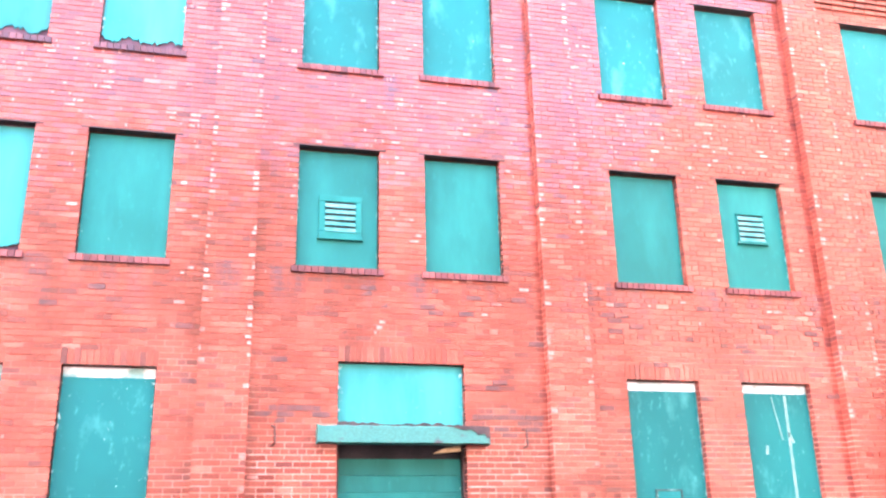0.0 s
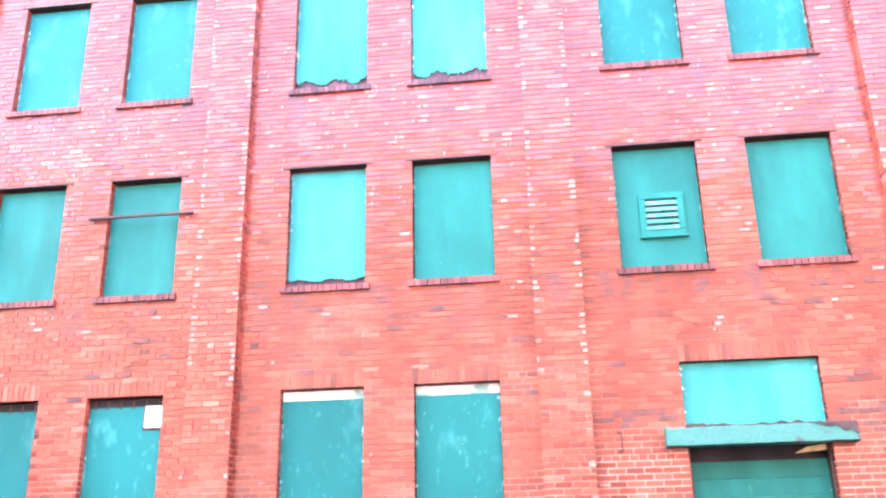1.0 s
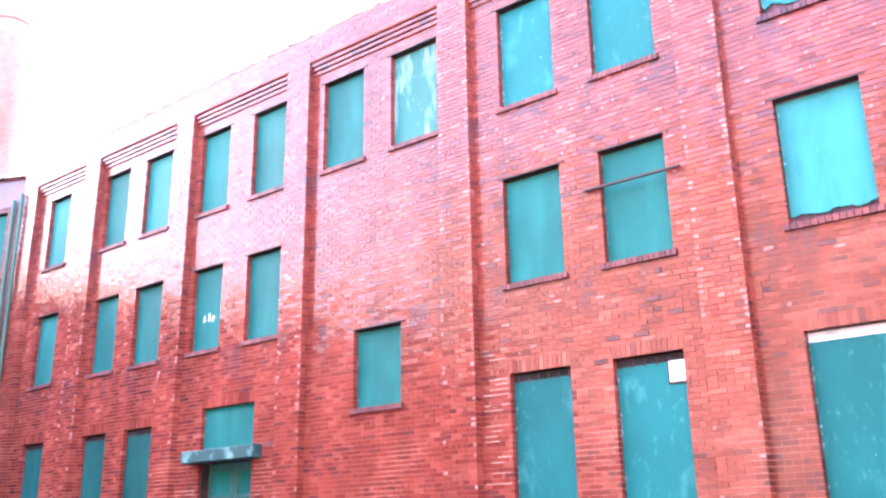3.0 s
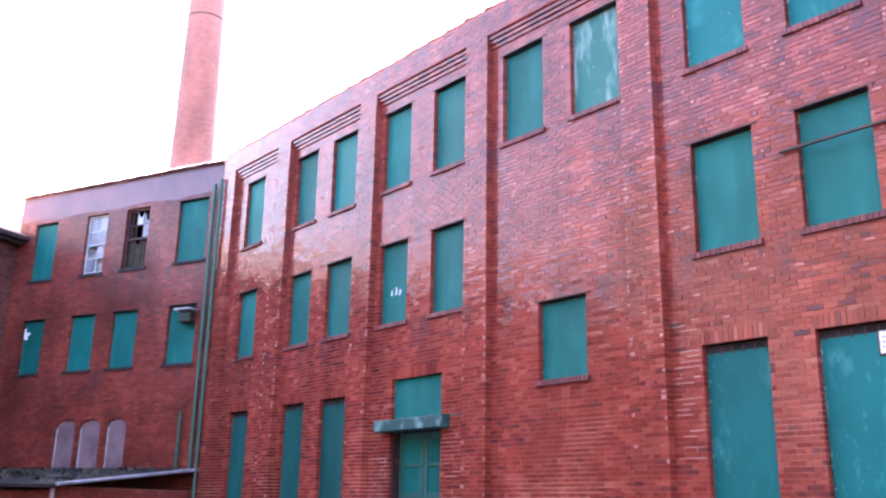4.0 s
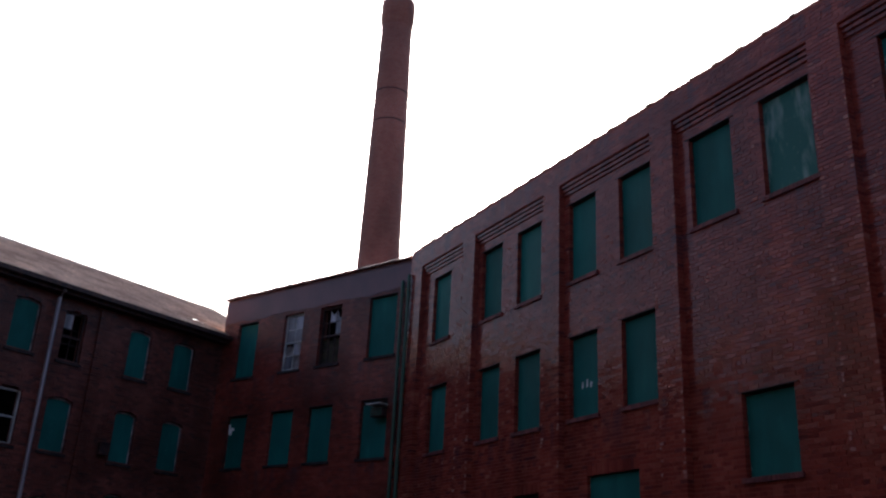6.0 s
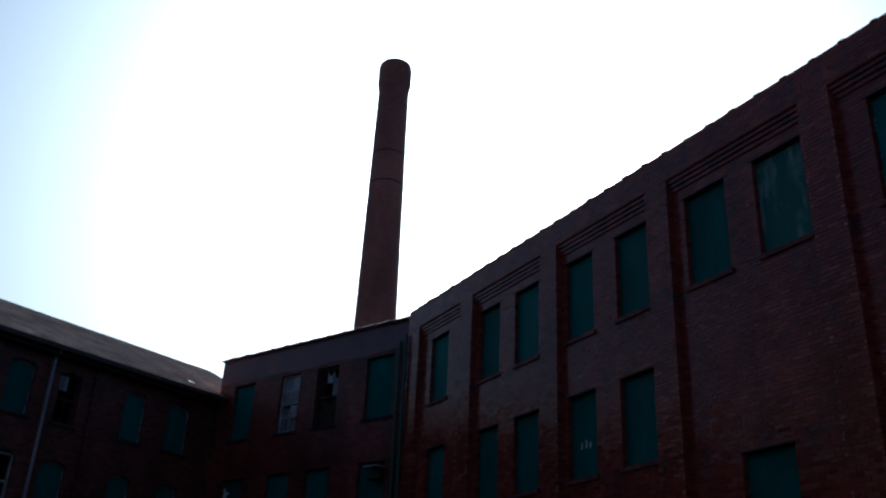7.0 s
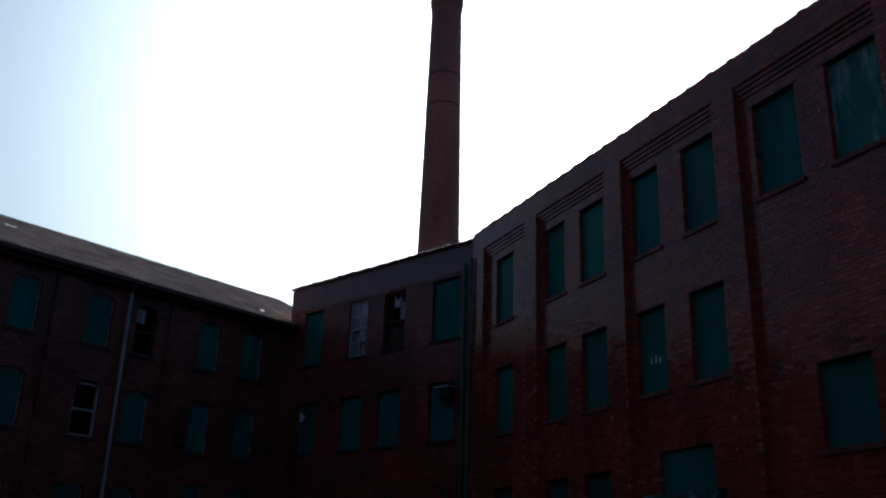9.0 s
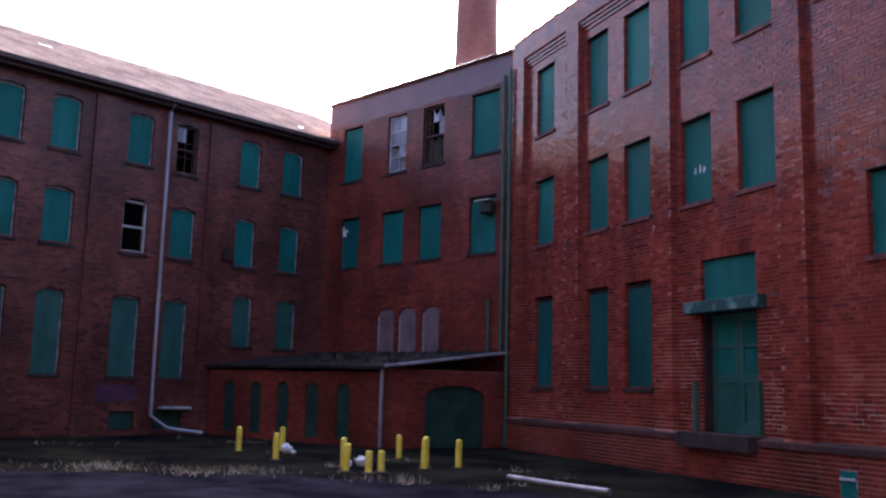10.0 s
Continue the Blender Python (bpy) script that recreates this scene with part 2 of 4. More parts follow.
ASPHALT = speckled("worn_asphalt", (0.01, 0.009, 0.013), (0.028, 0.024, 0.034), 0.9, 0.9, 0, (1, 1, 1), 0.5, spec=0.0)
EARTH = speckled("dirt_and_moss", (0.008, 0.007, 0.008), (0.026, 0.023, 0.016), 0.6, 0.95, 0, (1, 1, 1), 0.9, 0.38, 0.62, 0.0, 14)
YELLOW = speckled("yellow_paint", (0.85, 0.72, 0.09), (0.7, 0.52, 0.05), 5.0, 0.5)
GRASS = speckled("dry_grass", (0.34, 0.27, 0.19), (0.05, 0.05, 0.028), 0.9, 0.8)
WORN = speckled("worn_brick_face", (0.33, 0.085, 0.066), (0.44, 0.21, 0.175), 5.0, 0.8)
MOSS = speckled("moss_and_leaves", (0.012, 0.016, 0.008), (0.07, 0.055, 0.036), 2.0, 0.9)
GRAFFITI = speckled("purple_paint", (0.06, 0.018, 0.05), (0.09, 0.03, 0.05), 2.5, 0.6)
BURNT = speckled("burnt_brick", (0.07, 0.028, 0.026), (0.15, 0.045, 0.038), 6.0, 0.7)
BLANK = speckled("pale_infill", (0.13, 0.085, 0.09), (0.2, 0.135, 0.145), 1.5, 0.8)
PLASTER = speckled("interior_plaster", (0.1, 0.085, 0.075), (0.17, 0.14, 0.12), 0.8, 0.9)

# pale lilac, half opaque panes, streaked, each with its own brightness
GLASS, gnt, gb = material("pale_window_glass", 0.22, 0.0, 0.5)
gr = node(gnt, "MapRange", Value=node(gnt, "ObjectInfo").outputs["Random"])
gr.inputs["To Min"].default_value, gr.inputs["To Max"].default_value = 0.3, 1.15
streak = ramp(gnt, noise_fac(gnt, 9, 4, (1, 1, 0.2)), grey(0.35, 0.65, 0.5, 1.0))
gh = node(gnt, "HueSaturation", Color=mix(gnt, 1.0, (0.62, 0.61, 0.7), streak, "MULTIPLY"), Value=gr.outputs[0])
gnt.links.new(gh.outputs[0], gb.inputs["Base Color"])
gb.inputs["Transmission Weight"].default_value = 0.4
relief(gnt, gb, noise_fac(gnt, 6, 2), 0.06)


# ---- mesh helpers ----
class Mb:
    """Collects boxes and profiles into one mesh."""

    def __init__(self):
        self.v, self.f = [], []

    def add(self, verts, faces):
        n = len(self.v)
        self.v += verts
        self.f += [tuple(i + n for i in f) for f in faces]

    def box(self, x0, x1, y0, y1, z0, z1):
        self.add([(x, y, z) for x in (x0, x1) for y in (y0, y1) for z in (z0, z1)],
                 [(0, 1, 3, 2), (4, 6, 7, 5), (0, 4, 5, 1), (2, 3, 7, 6), (0, 2, 6, 4), (1, 5, 7, 3)])

    def plate(self, outline, y0, y1):
        """A flat piece with that outline of (x, z), anticlockwise as seen from -y, between the depths y0 and y1."""
        n = len(outline)
        self.add([(x, y0, z) for x, z in outline] + [(x, y1, z) for x, z in outline],
                 [tuple(range(n)), tuple(range(2 * n - 1, n - 1, -1))] + [(i, i + n, (i + 1) % n + n, (i + 1) % n) for i in range(n)])

    def tube(self, points, radius, sides=10):
        rings = []
        pts = [Vector(p) for p in points]
        for i, p in enumerate(pts):
            d = (pts[min(i + 1, len(pts) - 1)] - pts[max(i - 1, 0)]).normalized()
            a = d.orthogonal().normalized() if abs(d.z) < 0.99 else Vector((1, 0, 0))
            c = d.cross(a)
            rings.append([tuple(p + (a * math.cos(2 * math.pi * k / sides) + c * math.sin(2 * math.pi * k / sides)) * radius) for k in range(sides)])
        faces = [(r * sides + k, r * sides + (k + 1) % sides, (r + 1) * sides + (k + 1) % sides, (r + 1) * sides + k)
                 for r in range(len(rings) - 1) for k in range(sides)]
        faces += [tuple(reversed(range(sides))), tuple(range((len(rings) - 1) * sides, len(rings) * sides))]
        self.add([v for r in rings for v in r], faces)

    def turned(self, profile, sides=24):
        """A round body about z from (radius, height) pairs, closed at both ends."""
        n = len(profile)
        verts = [(r * math.cos(2 * math.pi * k / sides), r * math.sin(2 * math.pi * k / sides), z) for r, z in profile for k in range(sides)]
        faces = [(i * sides + k, i * sides + (k + 1) % sides, (i + 1) * sides + (k + 1) % sides, (i + 1) * sides + k) for i in range(n - 1) for k in range(sides)]
        faces += [tuple(reversed(range(sides))), tuple(range((n - 1) * sides, n * sides))]
        self.add(verts, faces)

    def mesh(self, name, mat):
        me = bpy.data.meshes.new(name)
        me.from_pydata(self.v, [], self.f)
        me.materials.append(mat)
        return me


def part(name, mb, mat, parent=None, label="", bevel=0.0, smooth=False):
    ob = new(name, mb.mesh(name, mat))
    if parent:
        ob.parent = parent
    if smooth:
        ob.data.polygons.foreach_set("use_smooth", [True] * len(ob.data.polygons))
        ob.data.set_sharp_from_angle(angle=radians(40))
    if bevel:
        mod = ob.modifiers.new("edge", "BEVEL")
        mod.width, mod.segments, mod.limit_method = bevel, 2, "ANGLE"
    if label:
        ob["label"] = label
    return ob


def empty(name, m, label, category, group="", kind=""):
    ob = new(name)
    ob.empty_display_size = 0.3
    ob.matrix_world = m
    return tagged(ob, label, category, group, kind)


COURSE, LONG, JOINT = 0.076, 0.213, 0.013


def free_runs(u0, u1, z, holes):
    """The stretches of a course at height z that no opening cuts. A hole: (x0, x1, z0, z1, rise of its arch)."""
    runs = [(u0, u1)]
    for x0, x1, z0, z1, rise in holes:
        if not z0 < z < z1:
            continue
        if rise and z > z1 - rise:
            half = (x1 - x0) / 2 * math.sqrt(max(0.0, 1 - ((z - z1 + rise) / rise) ** 2))
            x0, x1 = (x0 + x1) / 2 - half, (x0 + x1) / 2 + half
        runs = [r for a, b in runs for r in ((a, min(b, x0)), (max(a, x1), b)) if r[1] - r[0] > 0.02]
    return runs


def brick_rows(u0, u1, z0, z1, holes=()):
    """Bricks as (x0, x1, z0, z1) in running bond with a header course now and then."""
    out, k0 = [], math.ceil(z0 / COURSE - 1e-6)
    for k in range(k0, int(z1 / COURSE + 1e-6)):
        za, zb = k * COURSE + JOINT / 2, (k + 1) * COURSE - JOINT / 2
        length = LONG / 2 if k % 7 == 3 else LONG
        start = math.floor(u0 / LONG) * LONG - LONG + (LONG / 2 if k % 2 else LONG / 4 if k % 7 == 3 else 0)
        for a, b in free_runs(u0, u1, (za + zb) / 2, holes):
            n = int((a - start) / length)
            x = start + n * length
            p = a
            while p < b - 1e-6:
                x += length
                if x - a < 0.06:
                    continue
                q = b if b - x < 0.06 else x - JOINT / 3
                out.append((p, q, za, zb))
                p = x + JOINT / 3 if q < b else b
    return out


def brick_mesh(name, mat, rows):
    """Many bricks in one mesh; rows hold (x0, x1, z0, z1, face depth, back depth)."""
    r = np.array(rows)
    n = len(r)
    r[:, 4] += np.random.default_rng(5).uniform(-0.0035, 0.0025, n)
    cols = [(0, 4, 2), (1, 4, 2), (1, 4, 3), (0, 4, 3), (0, 5, 2), (1, 5, 2), (1, 5, 3), (0, 5, 3)]
    v = np.stack([r[:, list(c)] for c in cols], 1)
    tilt = np.random.default_rng(9).uniform(-1, 1, (n, 2)) * (0.0022, 0.0014)
    for i, (sx, sz) in enumerate(((-1, -1), (1, -1), (1, 1), (-1, 1))):
        v[:, i, 1] += sx * tilt[:, 0] + sz * tilt[:, 1]
    v = v.reshape(-1, 3)
    q = np.array([(0, 1, 2, 3), (3, 2, 6, 7), (1, 0, 4, 5), (0, 3, 7, 4), (2, 1, 5, 6)])
    f = (q[None] + 8 * np.arange(n)[:, None, None]).reshape(-1, 4)
    me = bpy.data.meshes.new(name)
    me.vertices.add(len(v))
    me.vertices.foreach_set("co", v.ravel())
    me.loops.add(f.size)
    me.loops.foreach_set("vertex_index", f.ravel())
    me.polygons.add(len(f))
    me.polygons.foreach_set("loop_start", np.arange(len(f)) * 4)
    me.polygons.foreach_set("use_smooth", np.zeros(len(f), dtype=bool))
    me.update(calc_edges=True)
    me.materials.append(mat)
    return me


def backing(mb, u0, u1, z0, z1, y0, y1, holes, grow=0.008):
    """The mass behind the bricks: solid blocks round the openings."""
    cuts = sorted({z0, z1, *[min(max(z, z0), z1) for h in holes for z in (h[2] - grow, h[3] + grow)]})
    for a, b in zip(cuts, cuts[1:]):
        if b - a < 1e-4:
            continue
        for p, q in free_runs(u0, u1, (a + b) / 2, [(h[0] - grow, h[1] + grow, h[2] - grow, h[3] + grow, 0) for h in holes]):
            mb.box(p, q, y0, y1, a, b)


def arch_outline(x0, x1, z0, z1, rise, n=10):
    pts = [(x0, z0), (x1, z0)]
    if rise:
        for k in range(n + 1):
            a = math.pi * k / n
            pts.append(((x0 + x1) / 2 + (x1 - x0) / 2 * math.cos(a), z1 - rise + rise * math.sin(a)))
    else:
        pts += [(x1, z1), (x0, z1)]
    return pts


# ---- the ground ----
gm = Mb()
gm.add([(-3000, -3000, 0), (3000, -3000, 0), (3000, 3000, 0), (-3000, 3000, 0)], [(0, 1, 2, 3)])
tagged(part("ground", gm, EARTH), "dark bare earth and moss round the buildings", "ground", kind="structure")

rng = random.Random(4)
rm = Mb()
YARD_EDGE = [(-17.7, -14.0), (-17.1, -12.1), (-16.4, -10.0), (-15.9, -7.8), (-14.1, -6.1), (-12.5, -4.7), (-6.0, -3.4)]


def yard_edge(f):
    """A point of the asphalt's edge, f from 0 to 1 along it."""
    i = min(int(f * 6), 5)
    (x0, y0), (x1, y1) = YARD_EDGE[i], YARD_EDGE[i + 1]
    return x0 + (x1 - x0) * (f * 6 - i), y0 + (y1 - y0) * (f * 6 - i)


edge = []
for k in range(91):
    x, y = yard_edge(k / 90)
    edge.append((x + rng.uniform(-0.2, 0.2), y + rng.uniform(-0.12, 0.12)))
edge += [(10.0, -3.0), (60.0, -3.2), (60.0, -60.0), (-18.5, -60.0)]
rm.add([(x, y, 0.02) for x, y in edge] + [(x, y, -0.02) for x, y in edge],
       [tuple(reversed(range(len(edge))))] + [(i, (i + 1) % len(edge), (i + 1) % len(edge) + len(edge), i + len(edge)) for i in range(len(edge))])
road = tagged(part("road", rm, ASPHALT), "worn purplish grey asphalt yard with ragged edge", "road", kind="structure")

# ---- wall frames: x along the wall, -y out of it, z up ----
ANG_B, ANG_C = 22.77, 113.33
A = Matrix.Identity(4)
B = pose(-22.722, 0, 0, 0, 0, ANG_B)
C = pose(-30.491, -3.26, 0, 0, 0, ANG_C)
Z1, Z2, Z3 = (1.65, 3.93), (5.31, 7.04), (8.29, 10.12)
TOP_A, PROUD = 11.24, 0.15
counter = {"window": 0, "door": 0}


def numbered(kind):
    counter[kind] += 1
    return "%s_%d" % (kind, counter[kind])


# pilasters (x0, x1) and the bays between them
PIL = [(-22.72, -22.05), (-19.77, -19.15), (-16.12, -15.5), (-12.49, -11.87), (-8.66, -8.04), (-4.39, -3.77), (0.09, 0.71), (4.58, 5.2), (9.04, 9.66), (13.5, 14.12)]
BAYS = [(a[1], b[0]) for a, b in zip(PIL, PIL[1:])]
COLS = {"m2": ((10.2, 11.28), (11.95, 13.03)), "m1": ((5.75, 6.83), (7.49, 8.58)), "0": ((1.23, 2.33), (2.97, 4.06)), "1": ((-3.19, -2.11), (-1.47, -0.39)),
        "2": ((-7.5, -6.46), (-5.79, -4.75)), "3": ((-11.58, -10.54), (-9.87, -8.8)), "4": ((-15.33, -14.39), (-13.64, -12.66)),
        "5": ((-18.98, -18.04), (-17.38, -16.39)), "6": ((-21.52, -20.58),)}
# windows of the long wall: (x0, x1, z0, z1, row, bay, column)
WIN = []
for bay, cols in COLS.items():
    for i, (a, b) in enumerate(cols):
        WIN.append((a, b, *Z3, 3, bay, i))
        if bay != "3":
            WIN.append((a, b, *Z2, 2, bay, i))
        if bay not in "340":
            WIN.append((a, b, *Z1, 1, bay, i))
WIN.append((-10.71, -9.64, 3.73, 5.08, 2, "3m", 0))
holes_a = [(w[0], w[1], w[2], w[3], 0) for w in WIN]
DOOR0, DOOR4 = (1.81, 3.46), (-14.77, -13.23)
holes_a += [(*DOOR0, 0.82, 4.06, 0), (*DOOR4, 0.82, 4.12, 0), (-9.66, -8.7, 0.95, 1.82, 0.22)]
# soldier-course lintels over the ground floor
soldiers = [(w[0] - 0.02, w[1] + 0.02, w[3], w[3] + 0.21) for w in WIN if w[4] == 1] + [(*DOOR0, 4.06, 4.28), (*DOOR4, 4.12, 4.34)]
cuts_a = holes_a + [(*s, 0) for s in soldiers]

mass = Mb()
backing(mass, -22.72, 14.12, 0.0, 10.62, 0.006, 0.36, holes_a)
for a, b in PIL:
    mass.box(a + 0.003, b - 0.003, -PROUD + 0.007, 0.007, 0.8, 10.62)
mass.box(-22.72, 14.12, -PROUD + 0.007, 0.36, 10.62, TOP_A)
mass.box(-22.72, 14.12, -0.194, 0.006, 0.0, 0.73)
wall_a = tagged(part("wall_north", mass, MORTAR), "long red brick mill wall with pilasters and boarded windows", "wall", kind="structure")

NEAR = (0.72, 4.57, 4.33, 5.17)      # the stretch of wall that the walk passes nearest, brick by brick
rows = []
for u0, u1 in BAYS:
    rows += [(*b, 0.0, 0.1) for b in brick_rows(u0, u1, 0.82, 10.36, cuts_a)]
    for i, dep in enumerate((0.035, 0.07, 0.105)):
        z = 10.36 + i * 0.087
        x = u0
        while x < u1 - 0.02:
            rows.append((x + 0.004, min(x + LONG - 0.004, u1), z, z + 0.07, -dep, 0.02))
            x += LONG
near, rest = [], []
for r in rows:
    (near if r[0] >= NEAR[0] and r[1] <= NEAR[1] and r[2] >= NEAR[2] and r[3] <= NEAR[3] else rest).append(r)
for a, b in PIL:
    rest += [(*q, -PROUD, 0.02) for q in brick_rows(a, b, 0.82, 10.64)]
rest += [(*q, -PROUD, 0.0) for q in brick_rows(-22.72, 14.12, 10.64, TOP_A)]
rest += [(*q, -0.2, -0.05) for q in brick_rows(-22.72, 14.12, 0.0, 0.73, [(-11.27, -10.93, 0.0, 0.46, 0)])]
for x0, x1, z0, z1 in soldiers:
    n = round((x1 - x0) / 0.076)
    w = (x1 - x0) / n
    rest += [(x0 + i * w + 0.004, x0 + (i + 1) * w - 0.004, z0 + 0.004, z1 - 0.006, 0.0, 0.1) for i in range(n)]
foot = [q for q in rest if q[3] < 0.69]
rest = [q for q in rest if q[3] >= 0.69]
foot_bricks = new("brickwork", brick_mesh("brickwork", BRICK_SOOTY, foot))
foot_bricks.parent = wall_a
tagged(foot_bricks, kind="stuff")
bricks = new("brickwork", brick_mesh("brickwork", BRICK, rest))
bricks.parent = wall_a
tagged(bricks, kind="stuff")

wr = random.Random(8)
chips = []
for a, b in PIL[1:]:
    for k in range(11, 139):
        for side in (0, 1):
            if wr.random() < (0.42 if k > 50 else 0.14):
                w, cut = wr.uniform(0.025, 0.09), wr.uniform(0.008, 0.026)
                x0 = a if side == 0 else b - w
                chips.append((x0, x0 + w, k * COURSE + cut, (k + 1) * COURSE - 0.011, -PROUD - 0.006, -PROUD + 0.01))


def fleck(x, k, w):
    if free_runs(x - 0.01, x + w + 0.01, (k + 0.5) * COURSE, cuts_a) == [(x - 0.01, x + w + 0.01)]:
        chips.append((x, x + w, k * COURSE + wr.uniform(0.01, 0.03), (k + 1) * COURSE - wr.uniform(0.01, 0.026), -0.006, 0.01))


for i, (u0, u1) in enumerate(BAYS):
    for k in range(220 if i > 3 else 50):
        # most of the spalled faces lie in the piers and above the lintels of the upper storeys
        kz = int(wr.triangular(58, 134, 104)) if k % 6 else wr.randrange(12, 134)
        fleck(wr.uniform(u0, u1 - 0.2), kz, wr.choice((0.02, 0.03, 0.03, 0.05, 0.08, 0.13)))
burnt = []
for u0, u1, k in ((0.8, 1.72, 44), (3.55, 4.52, 44), (1.0, 1.6, 45), (3.9, 4.5, 43), (-12.95, -12.55, 43), (-15.45, -15.1, 42)):
    for q in brick_rows(u0, u1, k * COURSE, (k + 1) * COURSE):
        if wr.random() < 0.8:
            burnt.append((*q, -0.005, 0.01))
for i, (u0, u1) in enumerate(BAYS[4:]):
    # over-fired bricks crowd between the ground floor heads and the sills above
    for q in brick_rows(u0, u1, 2.9, 5.1, cuts_a):
        near_door = i == 2 and (q[1] < 1.75 or q[0] > 3.5) and 2.9 < q[2] < 4.1
        if q[1] - q[0] < LONG and wr.random() < (0.17 if near_door else 0.05) * (1.6 if math.sin(q[0] * 2.1 + i) + math.sin(q[2] * 5.0 + i) > 0.5 else 0.5):
            burnt.append((*q, -0.004, 0.01))
dark_band = new("burnt_bricks", brick_mesh("burnt_bricks", BURNT, burnt))
dark_band.parent = wall_a
tagged(dark_band, kind="stuff")
joints = []


def repoint(u0, u1, z0, z1, odds):
    """Pale fresh mortar in the joints of a patch of wall."""
    for x0, x1, za, zb in brick_rows(u0, u1, z0, z1, cuts_a):
        if wr.random() < odds:
            joints.append((x0, x1 + 0.01, zb + 0.001, zb + JOINT - 0.001, 0.001, 0.02))
        if wr.random() < odds * 0.7:
            joints.append((x1 + 0.001, x1 + JOINT * 0.66, za, zb, 0.001, 0.02))


for patch in ((-13.1, -12.5, 0.86, 1.85, 0.8), (-11.8, -10.6, 1.0, 1.6, 0.5), (-10.6, -9.75, 0.95, 1.65, 0.85), (-15.45, -14.9, 0.9, 2.6, 0.4), (-13.1, -12.5, 1.85, 3.0, 0.2), (-7.98, -7.55, 2.2, 4.4, 0.3), (0.75, 1.75, 0.9, 2.9, 0.35), (3.5, 4.55, 0.9, 3.0, 0.4)):
    repoint(*patch)
fresh = new("pale_joints", brick_mesh("pale_joints", PALE_JOINT, joints))
fresh.parent = wall_a
tagged(fresh, kind="stuff")
chip = new("worn_faces", brick_mesh("worn_faces", WORN, chips))
chip.parent = wall_a
tagged(chip, kind="stuff")

lm = Mb()
x = -22.72
while x < 14:
    w = min(1.2, 14.12 - x)
    lm.add([(x + 0.004, -0.235, 0.68), (x + w - 0.004, -0.235, 0.68), (x + w - 0.004, -0.235, 0.78), (x + 0.004, -0.235, 0.78),
            (x + 0.004, 0.0, 0.68), (x + w - 0.004, 0.0, 0.68), (x + w - 0.004, 0.0, 0.83), (x + 0.004, 0.0, 0.83)],
           [(0, 1, 2, 3), (3, 2, 6, 7), (0, 3, 7, 4), (1, 5, 6, 2), (0, 4, 5, 1)])
    x += 1.2
part("water_table", lm, LEDGE, wall_a, "sooty stone ledge along the wall foot")


# ---- boarded windows ----
def torn_outline(x0, x1, z0, z1, rag, seed):
    r = random.Random(seed)
    pts, n = [], 44
    for k in range(n + 1):
        pts.append((x0 + (x1 - x0) * k / n, z0 + rag * (0.5 + 0.16 * math.sin(k * 0.31 + seed) + r.uniform(-0.22, 0.22)) * (1.5 if k in (0, 1, n) else 1)))
    return pts + [(x1, z1), (x0, z1)]


def sill_mesh(w, mat):
    sm = Mb()
    n = max(4, round((w + 0.12) / 0.085))
    s = (w + 0.12) / n
    for i in range(n):
        a = -w / 2 - 0.06 + i * s
        sm.add([(a + 0.004, -0.05, -0.095), (a + s - 0.004, -0.05, -0.095), (a + s - 0.004, -0.05, -0.012), (a + 0.004, -0.05, -0.012),
                (a + 0.004, 0.16, -0.095), (a + s - 0.004, 0.16, -0.095), (a + s - 0.004, 0.16, 0.012), (a + 0.004, 0.16, 0.012)],
               [(0, 1, 2, 3), (3, 2, 6, 7), (0, 3, 7, 4), (1, 5, 6, 2), (0, 4, 5, 1)])
    return sm


def louvre(win, xc, zc, w, h, rim, mat):
    """A metal air vent with slats, set in the boarding behind a flat rim."""
    fm = Mb()
    for a, b, c, d in ((-w / 2, w / 2, h / 2 - rim, h / 2), (-w / 2, w / 2, -h / 2, -h / 2 + rim), (-w / 2, -w / 2 + rim, -h / 2 + rim, h / 2 - rim), (w / 2 - rim, w / 2, -h / 2 + rim, h / 2 - rim)):
        fm.box(xc + a, xc + b, 0.065, 0.099, zc + c, zc + d)
    fm.box(xc - w / 2 - 0.02, xc + w / 2 + 0.02, 0.05, 0.099, zc - h / 2 - 0.03, zc - h / 2)
    vent = part("vent", fm, mat, win, "green louvred metal air vent", 0.006)
    xa, xb, za, zb = xc - w / 2 + rim, xc + w / 2 - rim, zc - h / 2 + rim, zc + h / 2 - rim
    bk = Mb()
    bk.box(xa - 0.01, xb + 0.01, 0.092, 0.0985, za - 0.01, zb + 0.01)
    part("backing", bk, DARK, vent)
    n = 5
    for i in range(n):
        z = za + (zb - za) * i / n
        t = (zb - za) / n * 0.72
        sm = Mb()
        sm.add([(xa, 0.052, z), (xb, 0.052, z), (xb, 0.085, z + t), (xa, 0.085, z + t), (xa, 0.056, z - 0.005), (xb, 0.056, z - 0.005), (xb, 0.089, z + t - 0.005), (xa, 0.089, z + t - 0.005)],
               [(0, 1, 2, 3), (7, 6, 5, 4), (0, 4, 5, 1), (3, 2, 6, 7), (0, 3, 7, 4), (1, 5, 6, 2)])
        part("slat", sm, SLAT, vent)


